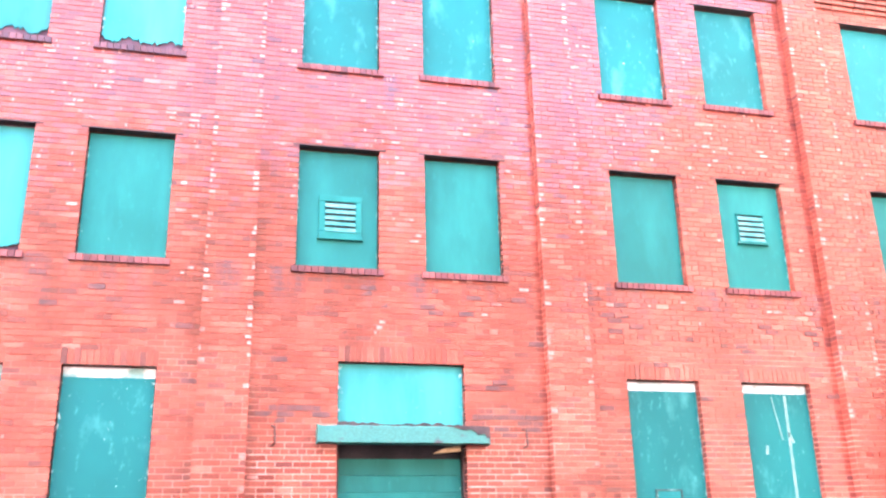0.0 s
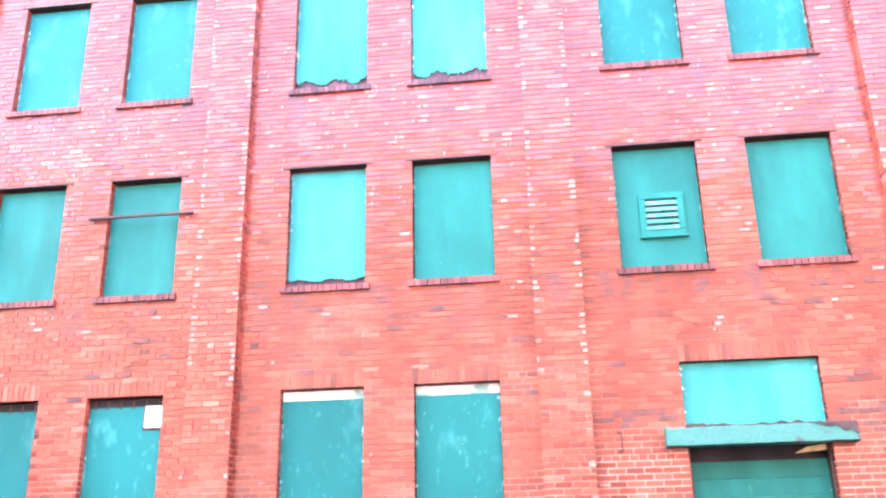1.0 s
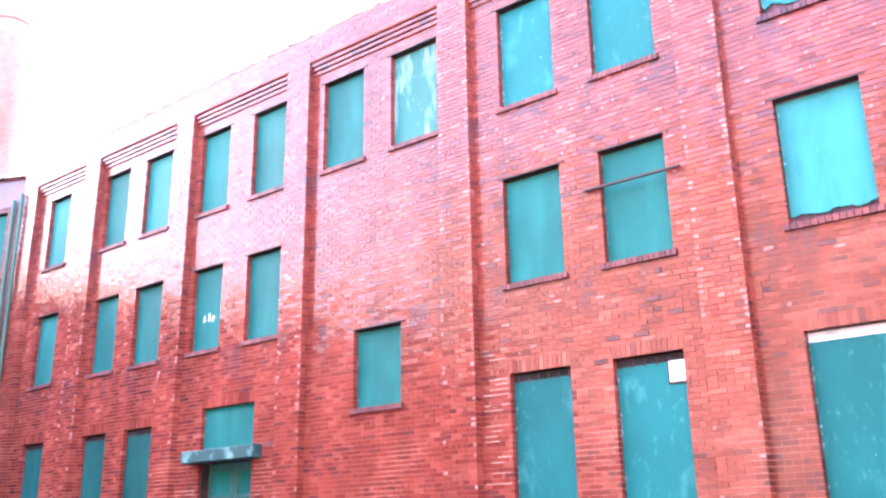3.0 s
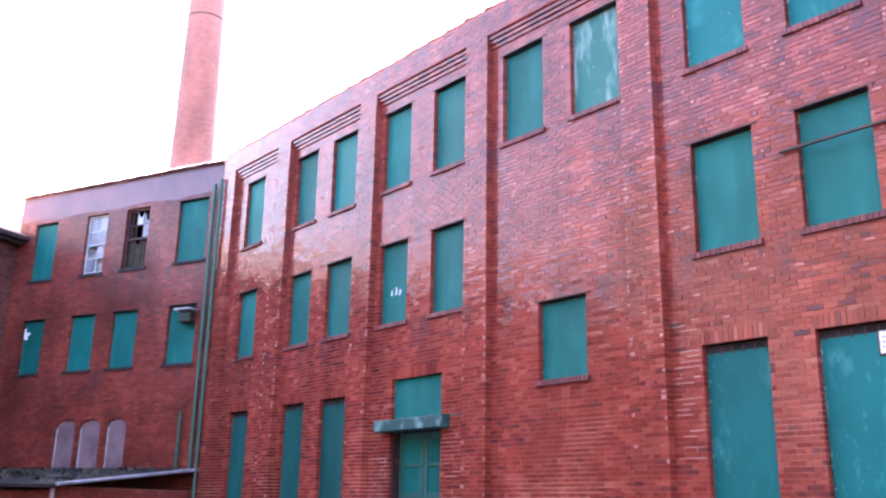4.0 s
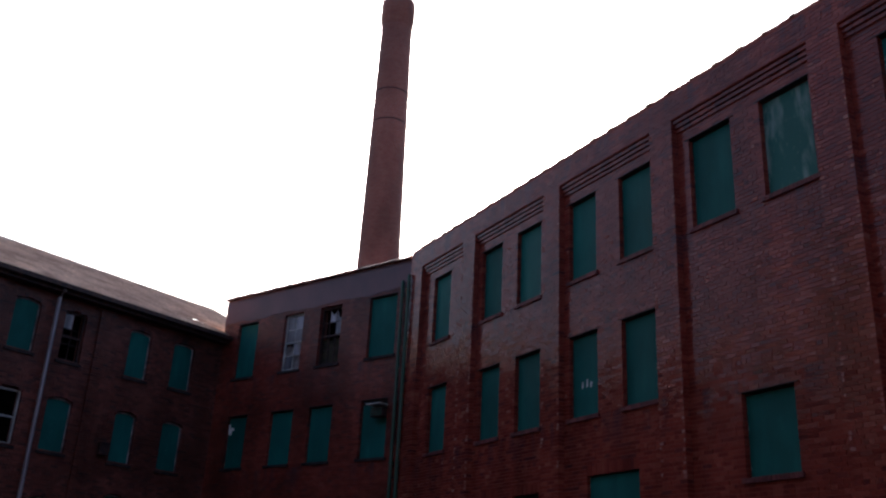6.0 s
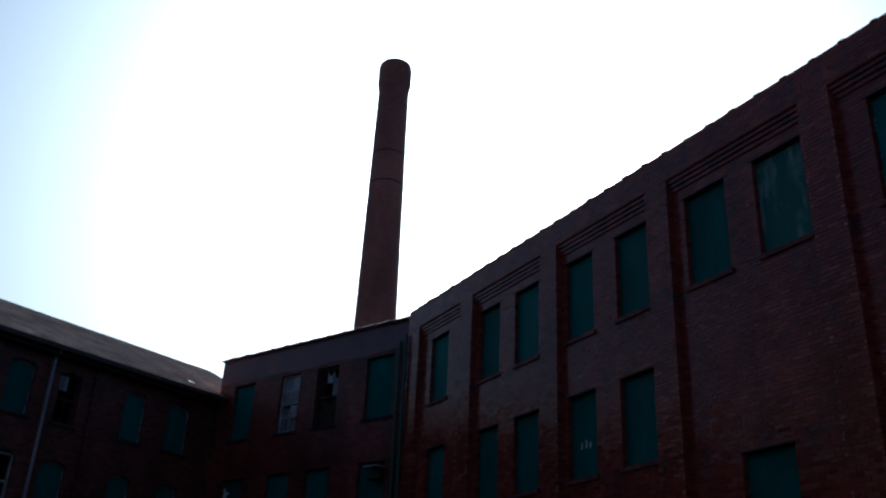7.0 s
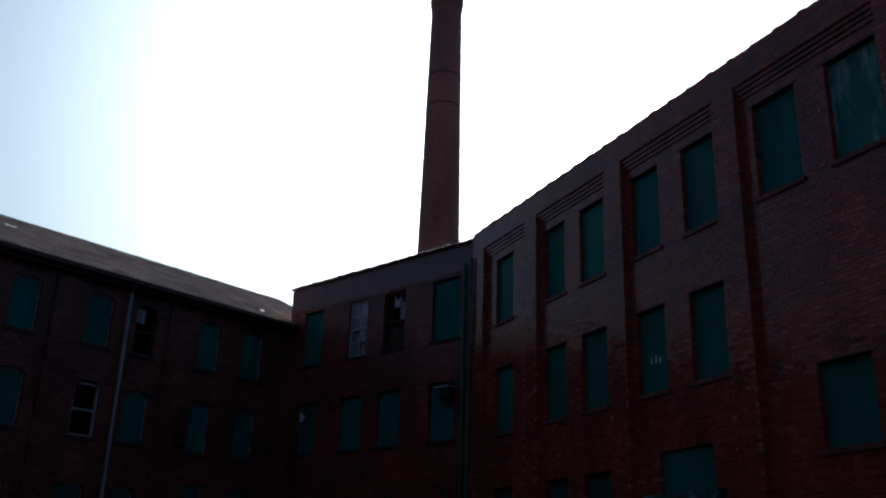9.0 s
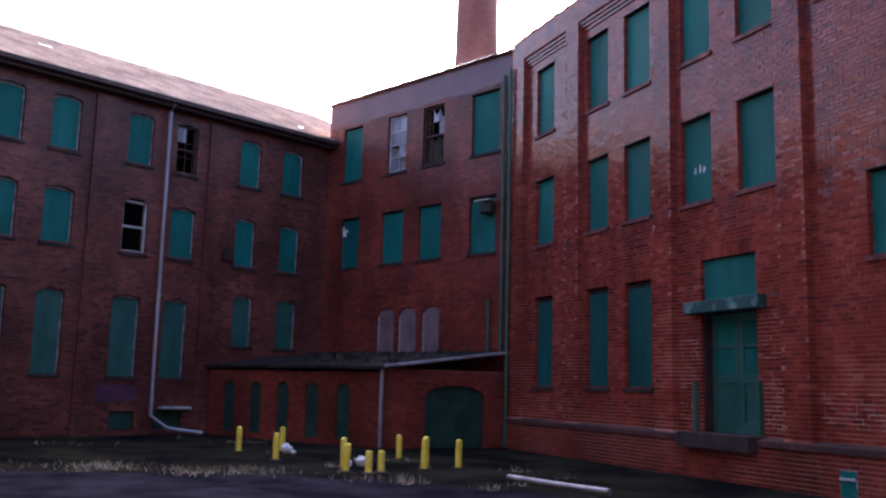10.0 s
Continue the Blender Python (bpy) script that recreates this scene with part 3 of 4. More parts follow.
def boarded_window(frame_m, x0, x1, z0, z1, mat, label, rise=0.0, sill=SILL, head="", torn=0.0, seed=0, lintel=True, inset=0.1):
    w, h, xc = x1 - x0, z1 - z0, (x0 + x1) / 2
    win = empty(numbered("window"), frame_m @ Matrix.Translation((xc, 0, z0)), label, "window", "boarded windows", "structure")
    top = h - (0.04 if lintel else 0.01)
    # a dark head is a solid strip coloured like a shaded gap
    if head:
        hm = Mb()
        hm.box(-w / 2 + 0.01, w / 2 - 0.01, inset + 0.004, inset + 0.05, h - 0.15, h - 0.012)
        strip = part("head_strip", hm, PEELING if head == "white" else DARK, win, "peeling white strip" if head == "white" else "near-black strip painted as a shaded gap, with old muntins")
        if head == "dark":
            for k in range(6):
                bm_ = Mb()
                bm_.box(-w / 2 + w * (k + 0.5) / 6 - 0.012, -w / 2 + w * (k + 0.5) / 6 + 0.012, inset - 0.004, inset + 0.004, h - 0.15, h - 0.03)
                part("muntin", bm_, STEEL, strip)
        top = h - 0.13 if head == "white" else h - 0.12
    bm_ = Mb()
    if torn:
        bm_.plate(torn_outline(-w / 2 + 0.006, w / 2 - 0.006, 0.06, top, torn, seed), inset, inset + 0.02)
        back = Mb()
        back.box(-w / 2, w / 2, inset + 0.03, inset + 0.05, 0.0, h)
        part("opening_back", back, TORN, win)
    else:
        bm_.plate(arch_outline(-w / 2 + 0.008, w / 2 - 0.008, 0.012, top, rise), inset, inset + 0.03)
    part("board", bm_, mat, win, bevel=0.004)
    if sill:
        part("window_sill", sill_mesh(w, sill), sill, win)
    if lintel:
        tm = Mb()
        tm.box(-w / 2 - 0.09, w / 2 + 0.09, -0.012, 0.13, h - 0.006, h + 0.014)
        part("lintel", tm, STEEL, win, "thin rusty steel lintel edge")
    return win


made = {}
for x0, x1, z0, z1, row, bay, i in WIN:
    mat, label, head, torn = TEAL, "tall window opening boarded over in dull green paint", "", 0.0
    if row == 1:
        # bays 4 to 6 get the boarding with shade in its colour
        mat, label = TEAL_SHADED if bay in "456" else TEAL_WORN, "ground floor window boarded in chipped green paint"
        head = "white" if bay in ("m1", "m2", "1") else "dark"
    if row == 3 and bay in ("0", "1", "m1", "2", "m2"):
        mat, label = TEAL_WORN, "upper window boarded in faded blue-green paint"
    if (bay, row) in (("1", 3),) or (bay, row, i) == ("1", 2, 0):
        mat, label, torn = TEAL_PALE, "window boarded with pale blue-green sheet torn along the bottom", 0.17 if row == 3 else 0.08
    if (bay, row, i) == ("3", 3, 1):
        mat, label = TEAL_STREAKED, "upper window boarded in green paint with white weather streaks"
    made[bay, row, i] = boarded_window(A, x0, x1, z0, z1, mat, label, head=head, torn=torn, sill=STONE if row == 1 and bay in "456" else SILL_DARK if torn > 0.1 else SILL, seed=int(x0 * 100) % 97, lintel=row > 1)
louvre(made["0", 2, 0], 0.035, 0.74, 0.58, 0.6, 0.085, TEAL)
louvre(made["m1", 2, 1], 0.0, 0.99, 0.46, 0.46, 0.018, TEAL)
# paint runs, scratches and a small flap on the chipped boards by the right-hand bay
for x0, x1, za, zb, lean in ((0.13, 0.17, 0.0, 2.12, 0.02), (0.05, 0.065, 1.5, 2.1, -0.1), (0.2, 0.24, 1.46, 1.6, -0.05), (-0.24, -0.2, 1.3, 1.42, 0.02)):
    tm = Mb()
    tilt = -0.22 if x1 - x0 > 0.3 else 0.0
    tm.plate([(x0, za - tilt * 0.3), (x1, za + tilt), (x1 + lean, zb + tilt), (x0 + lean, zb - tilt * 0.3)], 0.0965, 0.101)
    part("paint_run", tm, RUN, made["m1", 1, 1], "pale paint run on the board")
for x0, za, zb in ((-0.17, 0.6, 0.74), (-0.02, 0.6, 0.78), (0.1, 0.58, 0.72), (0.13, 0.64, 0.69)):
    tm = Mb()
    tm.plate([(x0, za), (x0 + 0.05, za + 0.02), (x0 + 0.04, zb), (x0 + 0.01, zb - 0.02)], 0.0965, 0.101)
    part("paint_run", tm, WHITE, made["4", 2, 0], "white paint daub on the board")
tm = Mb()
tm.box(-0.2, 0.14, 0.07, 0.102, 0.55, 0.81)
flap = part("flap", tm, TEAL_WORN, made["m1", 1, 0], "small hinged flap", 0.01)
tm = Mb()
for a, b, c, d in ((-0.22, 0.16, 0.812, 0.83), (-0.22, -0.202, 0.53, 0.812), (0.142, 0.16, 0.53, 0.812)):
    tm.box(a, b, 0.065, 0.102, c, d)
part("flap_frame", tm, BEAM_DARK, flap, "dark frame round the flap")

pp = Mb()
pr = random.Random(31)
for k in range(16):
    z = 8.9 + k * 0.1
    pp.plate([(-22.69, z), (-22.6 + pr.uniform(-0.04, 0.05), z + 0.01), (-22.61 + pr.uniform(-0.04, 0.05), z + 0.09), (-22.69, z + 0.095)], -PROUD - 0.009, -PROUD - 0.002)
part("peeling_paint", pp, OLD_WHITE, wall_a, "pale peeling paint down the corner")

bar = Mb()
bar.box(-6.03, -4.53, -0.075, -0.03, 6.44, 6.475)
part("bar", bar, STEEL, wall_a, "dark steel bar fixed across a window", 0.004)

sb = Mb()
sb.box(-0.135, 0.135, 0.0, 0.014, -0.14, 0.14)
sign = part("sign", sb, WHITE)
sign.matrix_world = pose(-4.87, 0.075, 3.67, 0, 0, 0)
tagged(sign, "small white notice board on a dark backing", "sign")
sk = Mb()
sk.box(-0.16, 0.15, 0.0145, 0.024, -0.165, 0.145)
part("sign_backing", sk, STEEL, sign)
for k in range(3):
    tb = Mb()
    tb.box(-0.1, 0.1 - 0.05 * (k % 2), -0.004, 0.0, 0.05 - 0.06 * k, 0.072 - 0.06 * k)
    part("text_bar", tb, GALV, sign)


# ---- doors of the long wall ----
def heavy_beam(door, x0, x1, z0, z1, out, mat=COPPER_GREEN):
    bm_, n = Mb(), 24
    r = random.Random(int(x1 * 10))
    rows = []
    for k in range(n + 1):
        x = x0 + (x1 - x0) * k / n
        lo, hi, o = z0 + r.uniform(0, 0.008), z1 - r.uniform(0, 0.014), out + r.uniform(-0.004, 0.004)
        rows += [(x, -o, lo), (x, -o, hi), (x, 0.06, hi + 0.012), (x, 0.06, lo)]
    bm_.add(rows, [(4 * k + i, 4 * k + (i + 1) % 4, 4 * k + 4 + (i + 1) % 4, 4 * k + 4 + i) for k in range(n) for i in range(4)] + [(0, 1, 2, 3), (4 * n + 3, 4 * n + 2, 4 * n + 1, 4 * n)])
    return part("door_hood", bm_, mat, door, "peeling green beam over the door", 0.01)


d0 = empty(numbered("door"), A, "dock door of green boards under a peeling green beam", "door", kind="structure")
tm = Mb()
tm.box(DOOR0[0] + 0.01, DOOR0[1] - 0.01, 0.08, 0.11, 3.28, 4.05)
part("transom_board", tm, TEAL_PALE, d0, "pale blue transom board", 0.004)
heavy_beam(d0, 1.55, 3.73, 3.02, 3.24, 0.16)
tm = Mb()
tm.box(DOOR0[0], DOOR0[1], 0.05, 0.13, 3.24, 3.28)
part("ledge", tm, STONE, d0)
for k in range(10):
    tm = Mb()
    z = 0.82 + k * 0.205
    tm.box(DOOR0[0] + 0.01, DOOR0[1] - 0.01, 0.2, 0.24, z, z + 0.203)
    part("plank", tm, TEAL, d0, bevel=0.003)
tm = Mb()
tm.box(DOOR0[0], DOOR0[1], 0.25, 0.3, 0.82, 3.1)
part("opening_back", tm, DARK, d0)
for xa, xb, za, zb, dr in ((DOOR0[0], DOOR0[0] + 0.03, 0.82, 3.0, d0), (DOOR0[1] - 0.03, DOOR0[1], 0.82, 3.0, d0)):
    tm = Mb()
    tm.box(xa, xb, 0.09, 0.36, za, zb)
    part("jamb", tm, STEEL, dr)
tm = Mb()
tm.add([(3.05, 0.1, 2.93), (3.42, 0.1, 2.96), (3.40, 0.1, 3.03), (3.2, 0.1, 3.0), (3.05, 0.13, 2.93), (3.42, 0.13, 2.96), (3.40, 0.13, 3.03), (3.2, 0.13, 3.0)],
       [(0, 1, 2, 3), (7, 6, 5, 4), (0, 4, 5, 1), (1, 5, 6, 2), (2, 6, 7, 3), (3, 7, 4, 0)])
part("torn_board", tm, SCRAP, d0, "torn bare wood scrap under the beam")
tm = Mb()
pts = [(DOOR0[0] - 0.02 + 1.69 * k / 30, 3.285 + rng.uniform(-0.018, 0.022) + 0.012 * math.sin(k * 0.37)) for k in range(31)]
tm.plate([(pts[0][0], 3.235), (pts[-1][0], 3.235)] + pts[::-1], 0.03, 0.076)
part("rotten_ledge", tm, ROT, d0, "rotten dark ledge between beam and transom")
tm = Mb()
tm.plate([(3.24, 3.236), (3.4, 3.19), (3.5, 3.2), (3.58, 3.13), (3.66, 3.15), (3.7, 3.09), (3.73, 3.11), (3.73, 3.243), (3.4, 3.243)], -0.172, -0.15)
part("rotten_end", tm, ROT, d0, "rotten dark end of the beam")
for xh in (1.0, 4.22):
    tm = Mb()
    tm.tube([(xh, 0.01, 3.24), (xh + 0.04, -0.05, 3.22), (xh + 0.05, -0.05, 3.02), (xh, 0.01, 2.99)], 0.012, 6)
    part("wall_hook", tm, STEEL, wall_a, "bent iron hook")

d4 = empty(numbered("door"), A, "green glazed double door under a peeling beam with a raised sill", "door", kind="structure")
tm = Mb()
tm.box(DOOR4[0] + 0.01, DOOR4[1] - 0.01, 0.08, 0.11, 3.33, 4.11)
part("transom_board", tm, TEAL, d4, bevel=0.004)
heavy_beam(d4, -15.05, -12.98, 3.08, 3.31, 0.2, BEAM_DARK)
for x0, x1 in ((-14.76, -14.0), (-13.99, -13.24)):
    fm = Mb()
    for a, b, c, d in ((x0, x0 + 0.11, 0.84, 3.06), (x1 - 0.11, x1, 0.84, 3.06), (x0 + 0.11, x1 - 0.11, 2.92, 3.06), (x0 + 0.11, x1 - 0.11, 2.42, 2.48), (x0 + 0.11, x1 - 0.11, 1.76, 1.92), (x0 + 0.11, x1 - 0.11, 0.84, 1.06)):
        fm.box(a, b, 0.24, 0.29, c, d)
    leaf = part("door_leaf", fm, DOOR_PAINT, d4, bevel=0.005)
    for c, d in ((1.06, 1.76), (1.92, 2.42), (2.48, 2.92)):
        pm = Mb()
        pm.box(x0 + 0.11, x1 - 0.11, 0.265, 0.28, c, d)
        part("panel", pm, TEAL if c > 1.5 else DOOR_PAINT, leaf)
for xa, xb in ((DOOR4[0] - 0.006, DOOR4[0] + 0.03), (DOOR4[1] - 0.03, DOOR4[1] + 0.006)):
    tm = Mb()
    tm.box(xa, xb, 0.06, 0.236, 0.84, 3.08)
    part("jamb", tm, STEEL, d4, "dark door jamb")
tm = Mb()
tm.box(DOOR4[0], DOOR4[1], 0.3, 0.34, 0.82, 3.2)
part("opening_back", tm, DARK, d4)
tm = Mb()
tm.box(-15.05, -13.05, -0.42, 0.2, 0.56, 0.84)
part("door_sill", tm, STONE, d4, "dark timber dock sill", 0.015)
for xp in (-14.92, -13.16):
    tm = Mb()
    tm.box(xp - 0.045, xp + 0.045, -0.09, 0.02, 0.85, 1.78)
    part("guard_post", tm, PIPE_GREEN, d4, "green timber guard beside the door", 0.01)

arch = boarded_window(A, -9.66, -8.7, 0.95, 1.82, ARCH_PAINT, "arched low opening boarded in white-flecked green", rise=0.22, sill=None, lintel=False)
vm = Mb()
for k in range(13):
    a0, a1 = math.pi * k / 13 + 0.02, math.pi * (k + 1) / 13 - 0.02
    ring = [(r * math.cos(a) * 0.5, 0.65 + r * math.sin(a) * 0.24) for r, a in ((0.98, a0), (1.32, a0), (1.32, a1), (0.98, a1))]
    vm.plate(ring, -0.006, 0.1)
part("arch_bricks", vm, BRICK, arch, "ring of upright arch bricks")
bw = boarded_window(A @ Matrix.Translation((0, -0.2, 0)), -11.27, -10.93, 0.02, 0.45, TEAL_WORN, "small basement opening boarded in green", sill=None, lintel=False, inset=-0.004)

tm = Mb()
tm.box(-0.15, 0.15, -0.03, -0.006, 0.27, 0.31)
part("cross_bar", tm, OLD_WHITE, bw, "pale batten across the board")


# ---- coping ----
def coping_tile():
    cm = Mb()
    prof = [(-0.24, 0.0), (-0.24, 0.03), (-0.16, 0.09), (0.0, 0.12), (0.16, 0.09), (0.24, 0.03), (0.24, 0.0)]
    for xa, xb, s in ((0.0, 0.52, 1.0), (0.52, 0.6, 1.13)):
        n = len(prof)
        vs = [(x, y * s, z * s) for x in (xa, xb) for y, z in prof]
        cm.add(vs, [(i, i + 1, i + 1 + n, i + n) for i in range(n - 1)] + [tuple(reversed(range(n))), tuple(range(n, 2 * n)), (n - 1, 0, n, 2 * n - 1)])
    return cm.mesh("coping_tile", COPING)


TILE = coping_tile()


def cope(parent, x0, x1, y, z):
    n = int((x1 - x0) / 0.6)
    for k in range(n):
        ob = new("coping_tile", TILE)
        ob.parent = parent
        ob.location = (x0 + k * (x1 - x0) / n, y, z)
        ob.rotation_euler = (0, rng.uniform(-0.012, 0.012), rng.uniform(-0.02, 0.02))


cope(wall_a, -22.72, 14.1, 0.1, TOP_A)

# rest of the long building: back, ends and roof
def slab(name, parent_m, boxes, mat, label, category="wall"):
    mb = Mb()
    for b in boxes:
        mb.box(*b)
    ob = part(name, mb, mat)
    ob.matrix_world = parent_m
    return tagged(ob, label, category, kind="structure")


slab("wall_north_back", A, [(-22.72, 14.12, 12.0, 12.3, 0, 10.9), (13.8, 14.12, 0.37, 12.0, 0, 10.9), (-22.72, -22.4, 0.37, 12.0, 0, 10.9)], BRICK_SOOTY, "plain rear brick walls of the mill")
slab("roof_north", A, [(-22.4, 13.8, 0.37, 12.0, 10.6, 10.8)], TAR, "flat tar roof of the mill", "roof")

# ---- the angled end wall ----
B3 = [(-7.66, -6.68), (-5.42, -4.55), (-3.79, -2.87), (-1.72, -0.64)]
B2 = [(-7.62, -6.69), (-5.58, -4.57), (-3.88, -2.9), (-1.75, -0.73)]
BA = [(-5.6, -4.83), (-4.63, -3.84), (-3.58, -2.86)]
holes_b = [(*c, 8.32, 10.17, 0) for c in B3] + [(*c, 5.4, 7.05, 0) for c in B2] + [(*c, 2.3, 3.95, 0.2) for c in BA]
mass = Mb()
backing(mass, -8.43, 0.0, 0.0, 10.4, 0.012, 0.36, holes_b)
mass.box(-8.43, 0.0, -0.004, 0.36, 10.4, 11.12)
wall_b = part("wall_west", mass, MORTAR_DARK)
wall_b.matrix_world = B
tagged(wall_b, "sooty red brick end wall with broken upper windows", "wall", kind="structure")
bb = new("brickwork", brick_mesh("brickwork", BRICK_SOOTY, [(*q, 0.0, 0.1) for q in brick_rows(-8.43, 0.0, 0.0, 10.4, holes_b)]))
bb.parent = wall_b
tagged(bb, kind="stuff")
# wavy band that paints the sky's sheen along the top of the wall
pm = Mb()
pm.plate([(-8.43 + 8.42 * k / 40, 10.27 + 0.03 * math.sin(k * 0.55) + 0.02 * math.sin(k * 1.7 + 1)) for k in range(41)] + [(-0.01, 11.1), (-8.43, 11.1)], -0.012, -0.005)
part("parapet_coat", pm, SKY_SHEEN, wall_b, "parapet band with the violet sky sheen painted on")
cope(wall_b, -8.43, -0.1, 0.1, 11.12)
for i, c in enumerate(B3):
    if i in (0, 3):
        boarded_window(B, *c, 8.32, 10.17, TEAL, "upper window boarded over in dull green paint", sill=STONE)
for i, c in enumerate(B2):
    w = boarded_window(B, *c, 5.4, 7.05, TEAL, "window boarded over in dull green paint", head="dark" if i == 3 else "", sill=STONE)
    if i == 0:
        tm = Mb()
        tm.plate([(-0.46, 1.1), (-0.3, 1.06), (-0.3, 1.22), (-0.2, 1.2), (-0.22, 1.3), (-0.38, 1.28), (-0.4, 1.42), (-0.46, 1.4)], 0.088, 0.0985)
        part("torn_patch", tm, WHITE, w, "torn white patch")
    if i == 3:
        tm = Mb()
        tm.box(0.06, 0.5, -0.2, 0.07, 1.1, 1.36)
        hood = part("vent_hood", tm, STEEL, w, "small dark metal vent hood", 0.01)
        tm = Mb()
        tm.box(-0.02, 0.54, -0.34, 0.07, 1.42, 1.46)
        part("hood_plate", tm, OLD_WHITE, hood, "pale metal plate on the hood", 0.006)
        for k in range(3):
            tm = Mb()
            tm.box(0.08, 0.48, -0.23, -0.2, 1.14 + 0.075 * k, 1.17 + 0.075 * k)
            part("slat", tm, PIPE_GREEN, hood)
for c in BA:
    w = boarded_window(B, *c, 2.3, 3.95, BLANK, "arched window filled with pale grey-pink render", rise=0.2, sill=None, lintel=False, inset=0.05)
    tm = Mb()
    tm.box(-(c[1] - c[0]) / 2 + 0.012, -(c[1] - c[0]) / 2 + 0.042, 0.03, 0.048, 0.02, 1.42)
    part("edge_strip", tm, OLD_WHITE, w, "pale strip along one edge")


def sash_window(frame_m, x0, x1, z0, z1, cols, rws, gone, mat, label, rise=0.0, glass=True):
    """A wooden window with glazing bars; gone: the panes that are broken out."""
    w, h, xc = x1 - x0, z1 - z0, (x0 + x1) / 2
    win = empty(numbered("window"), frame_m @ Matrix.Translation((xc, 0, z0)), label, "window", "broken windows", "structure")
    fm = Mb()
    for a, b, c, d in ((-w / 2, -w / 2 + 0.06, 0, h), (w / 2 - 0.06, w / 2, 0, h), (-w / 2 + 0.06, w / 2 - 0.06, 0, 0.07), (-w / 2 + 0.06, w / 2 - 0.06, h - 0.06, h), (-w / 2 + 0.06, w / 2 - 0.06, h / 2 - 0.03, h / 2 + 0.03)):
        fm.box(a, b, 0.1, 0.17, c, d)
    fr = part("window_frame", fm, mat, win, bevel=0.005)
    iw, ih = w - 0.12, h - 0.13
    for k in range(1, cols):
        x = -w / 2 + 0.06 + iw * k / cols
        bm_ = Mb()
        bm_.box(x - 0.011, x + 0.011, 0.12, 0.15, 0.07, h - 0.06)
        part("glazing_bar", bm_, mat, fr)
    for k in range(1, rws):
        z = 0.07 + ih * k / rws
        bm_ = Mb()
        bm_.box(-w / 2 + 0.06, w / 2 - 0.06, 0.124, 0.146, z - 0.011, z + 0.011)
        part("glazing_bar", bm_, mat, fr)
    r = random.Random(int(w * 1000) + cols)
    for i in range(cols):
        for j in range(rws):
            if (i, j) in gone or not glass:
                continue
            a, b = -w / 2 + 0.06 + iw * i / cols, -w / 2 + 0.06 + iw * (i + 1) / cols
            c, d = 0.07 + ih * j / rws, 0.07 + ih * (j + 1) / rws
            pn = Mb()
            if r.random() < 0.3:
                pn.plate([(a, c), (b, c), (b, c + (d - c) * r.uniform(0.3, 0.9)), ((a + b) / 2, c + (d - c) * r.uniform(0.2, 0.5)), (a, d)], 0.132, 0.136)
            else:
                pn.plate([(a, c), (b, c), (b, d), (a, d)], 0.132, 0.136)
            pane = part("pane", pn, GLASS, fr)
            pane.visible_shadow = False
    part("window_sill", sill_mesh(w, STONE), STONE, win)
    return win


for c, mat, wood in ((B3[1], OLD_FRAME, "pale grey boards behind the lower panes"), (B3[2], MOSS, "dark mossy boards behind the lower panes")):
    boards = empty("inner_boards", B @ Matrix.Translation((0, 0, 8.32)), wood, "boards", "boards inside the broken windows")
    for k in range(7):
        w = (c[1] - c[0]) / 7
        tm = Mb()
        tm.box(c[0] + k * w + 0.004, c[0] + (k + 1) * w - 0.006, 0.21 + 0.004 * (k % 2), 0.235, -0.1, 0.86 + 0.05 * math.sin(k * 2.3))
        part("plank", tm, mat, boards)
sash_window(B, *B3[1], 8.32, 10.17, 2, 4, {(0, 1), (1, 0)}, OLD_WHITE, "tall window with pale glazing bars and some panes broken")
sash_window(B, *B3[2], 8.32, 10.17, 3, 4, {(0, 3), (0, 2), (0, 1), (1, 2), (1, 1), (2, 1), (0, 0), (1, 0), (2, 0)}, STEEL, "tall broken window with dark glazing bars and missing panes")
# rooms behind: floor, inner walls and roof
slab("wall_west_back", B, [(-8.43, 0.0, 9.0, 9.3, 0, 10.9), (-8.43, -8.1, 0.37, 9.0, 0, 10.9), (-0.3, 0.0, 0.37, 9.0, 0, 10.9)], PLASTER, "plastered inner walls behind the broken windows")
slab("floor_west", B, [(-8.1, -0.3, 0.37, 9.0, 7.6, 7.8)], TAR, "dark upper floor behind the broken windows", "floor")
slab("roof_west", B, [(-8.1, -0.3, 0.37, 9.0, 10.5, 10.7)], TAR, "flat tar roof over the end building", "roof")


def pipe(name, m, pts, radius, mat, label, bands=()):
    tm = Mb()
    tm.tube(pts, radius)
    ob = part(name, tm, mat, smooth=True)
    ob.matrix_world = m
    tagged(ob, label, "pipe")
    for z in bands:
        cm = Mb()
        x, y = pts[0][0], pts[0][1]
        cm.tube([(x, y, z - 0.03), (x, y, z + 0.03)], radius * 1.3)
        cm.box(x - 0.012, x + 0.012, y, 0.0, z - 0.015, z + 0.015)
        part("bracket", cm, mat, ob)
    return ob


pipe("drain_pipe", B, [(-0.38, -0.1, 10.45), (-0.38, -0.1, 6.0), (-0.38, -0.1, 2.5)], 0.05, PIPE_GREEN, "tall green painted drain pipe on the end wall", (10.0, 8.6, 6.9, 5.2, 3.6))
pipe("drain_pipe", B, [(-0.05, -0.22, 10.55), (-0.05, -0.22, 5.0), (-0.05, -0.22, 0.05)], 0.05, PIPE_GREEN, "tall green painted drain pipe in the wall corner", (10.0, 8.6, 6.9, 5.2, 3.6, 1.6))
pipe("drain_pipe", B, [(-0.85, -0.1, 4.05), (-0.85, -0.1, 2.5)], 0.045, PIPE_GREEN, "short green pipe above the lean-to roof", (3.8, 3.0))

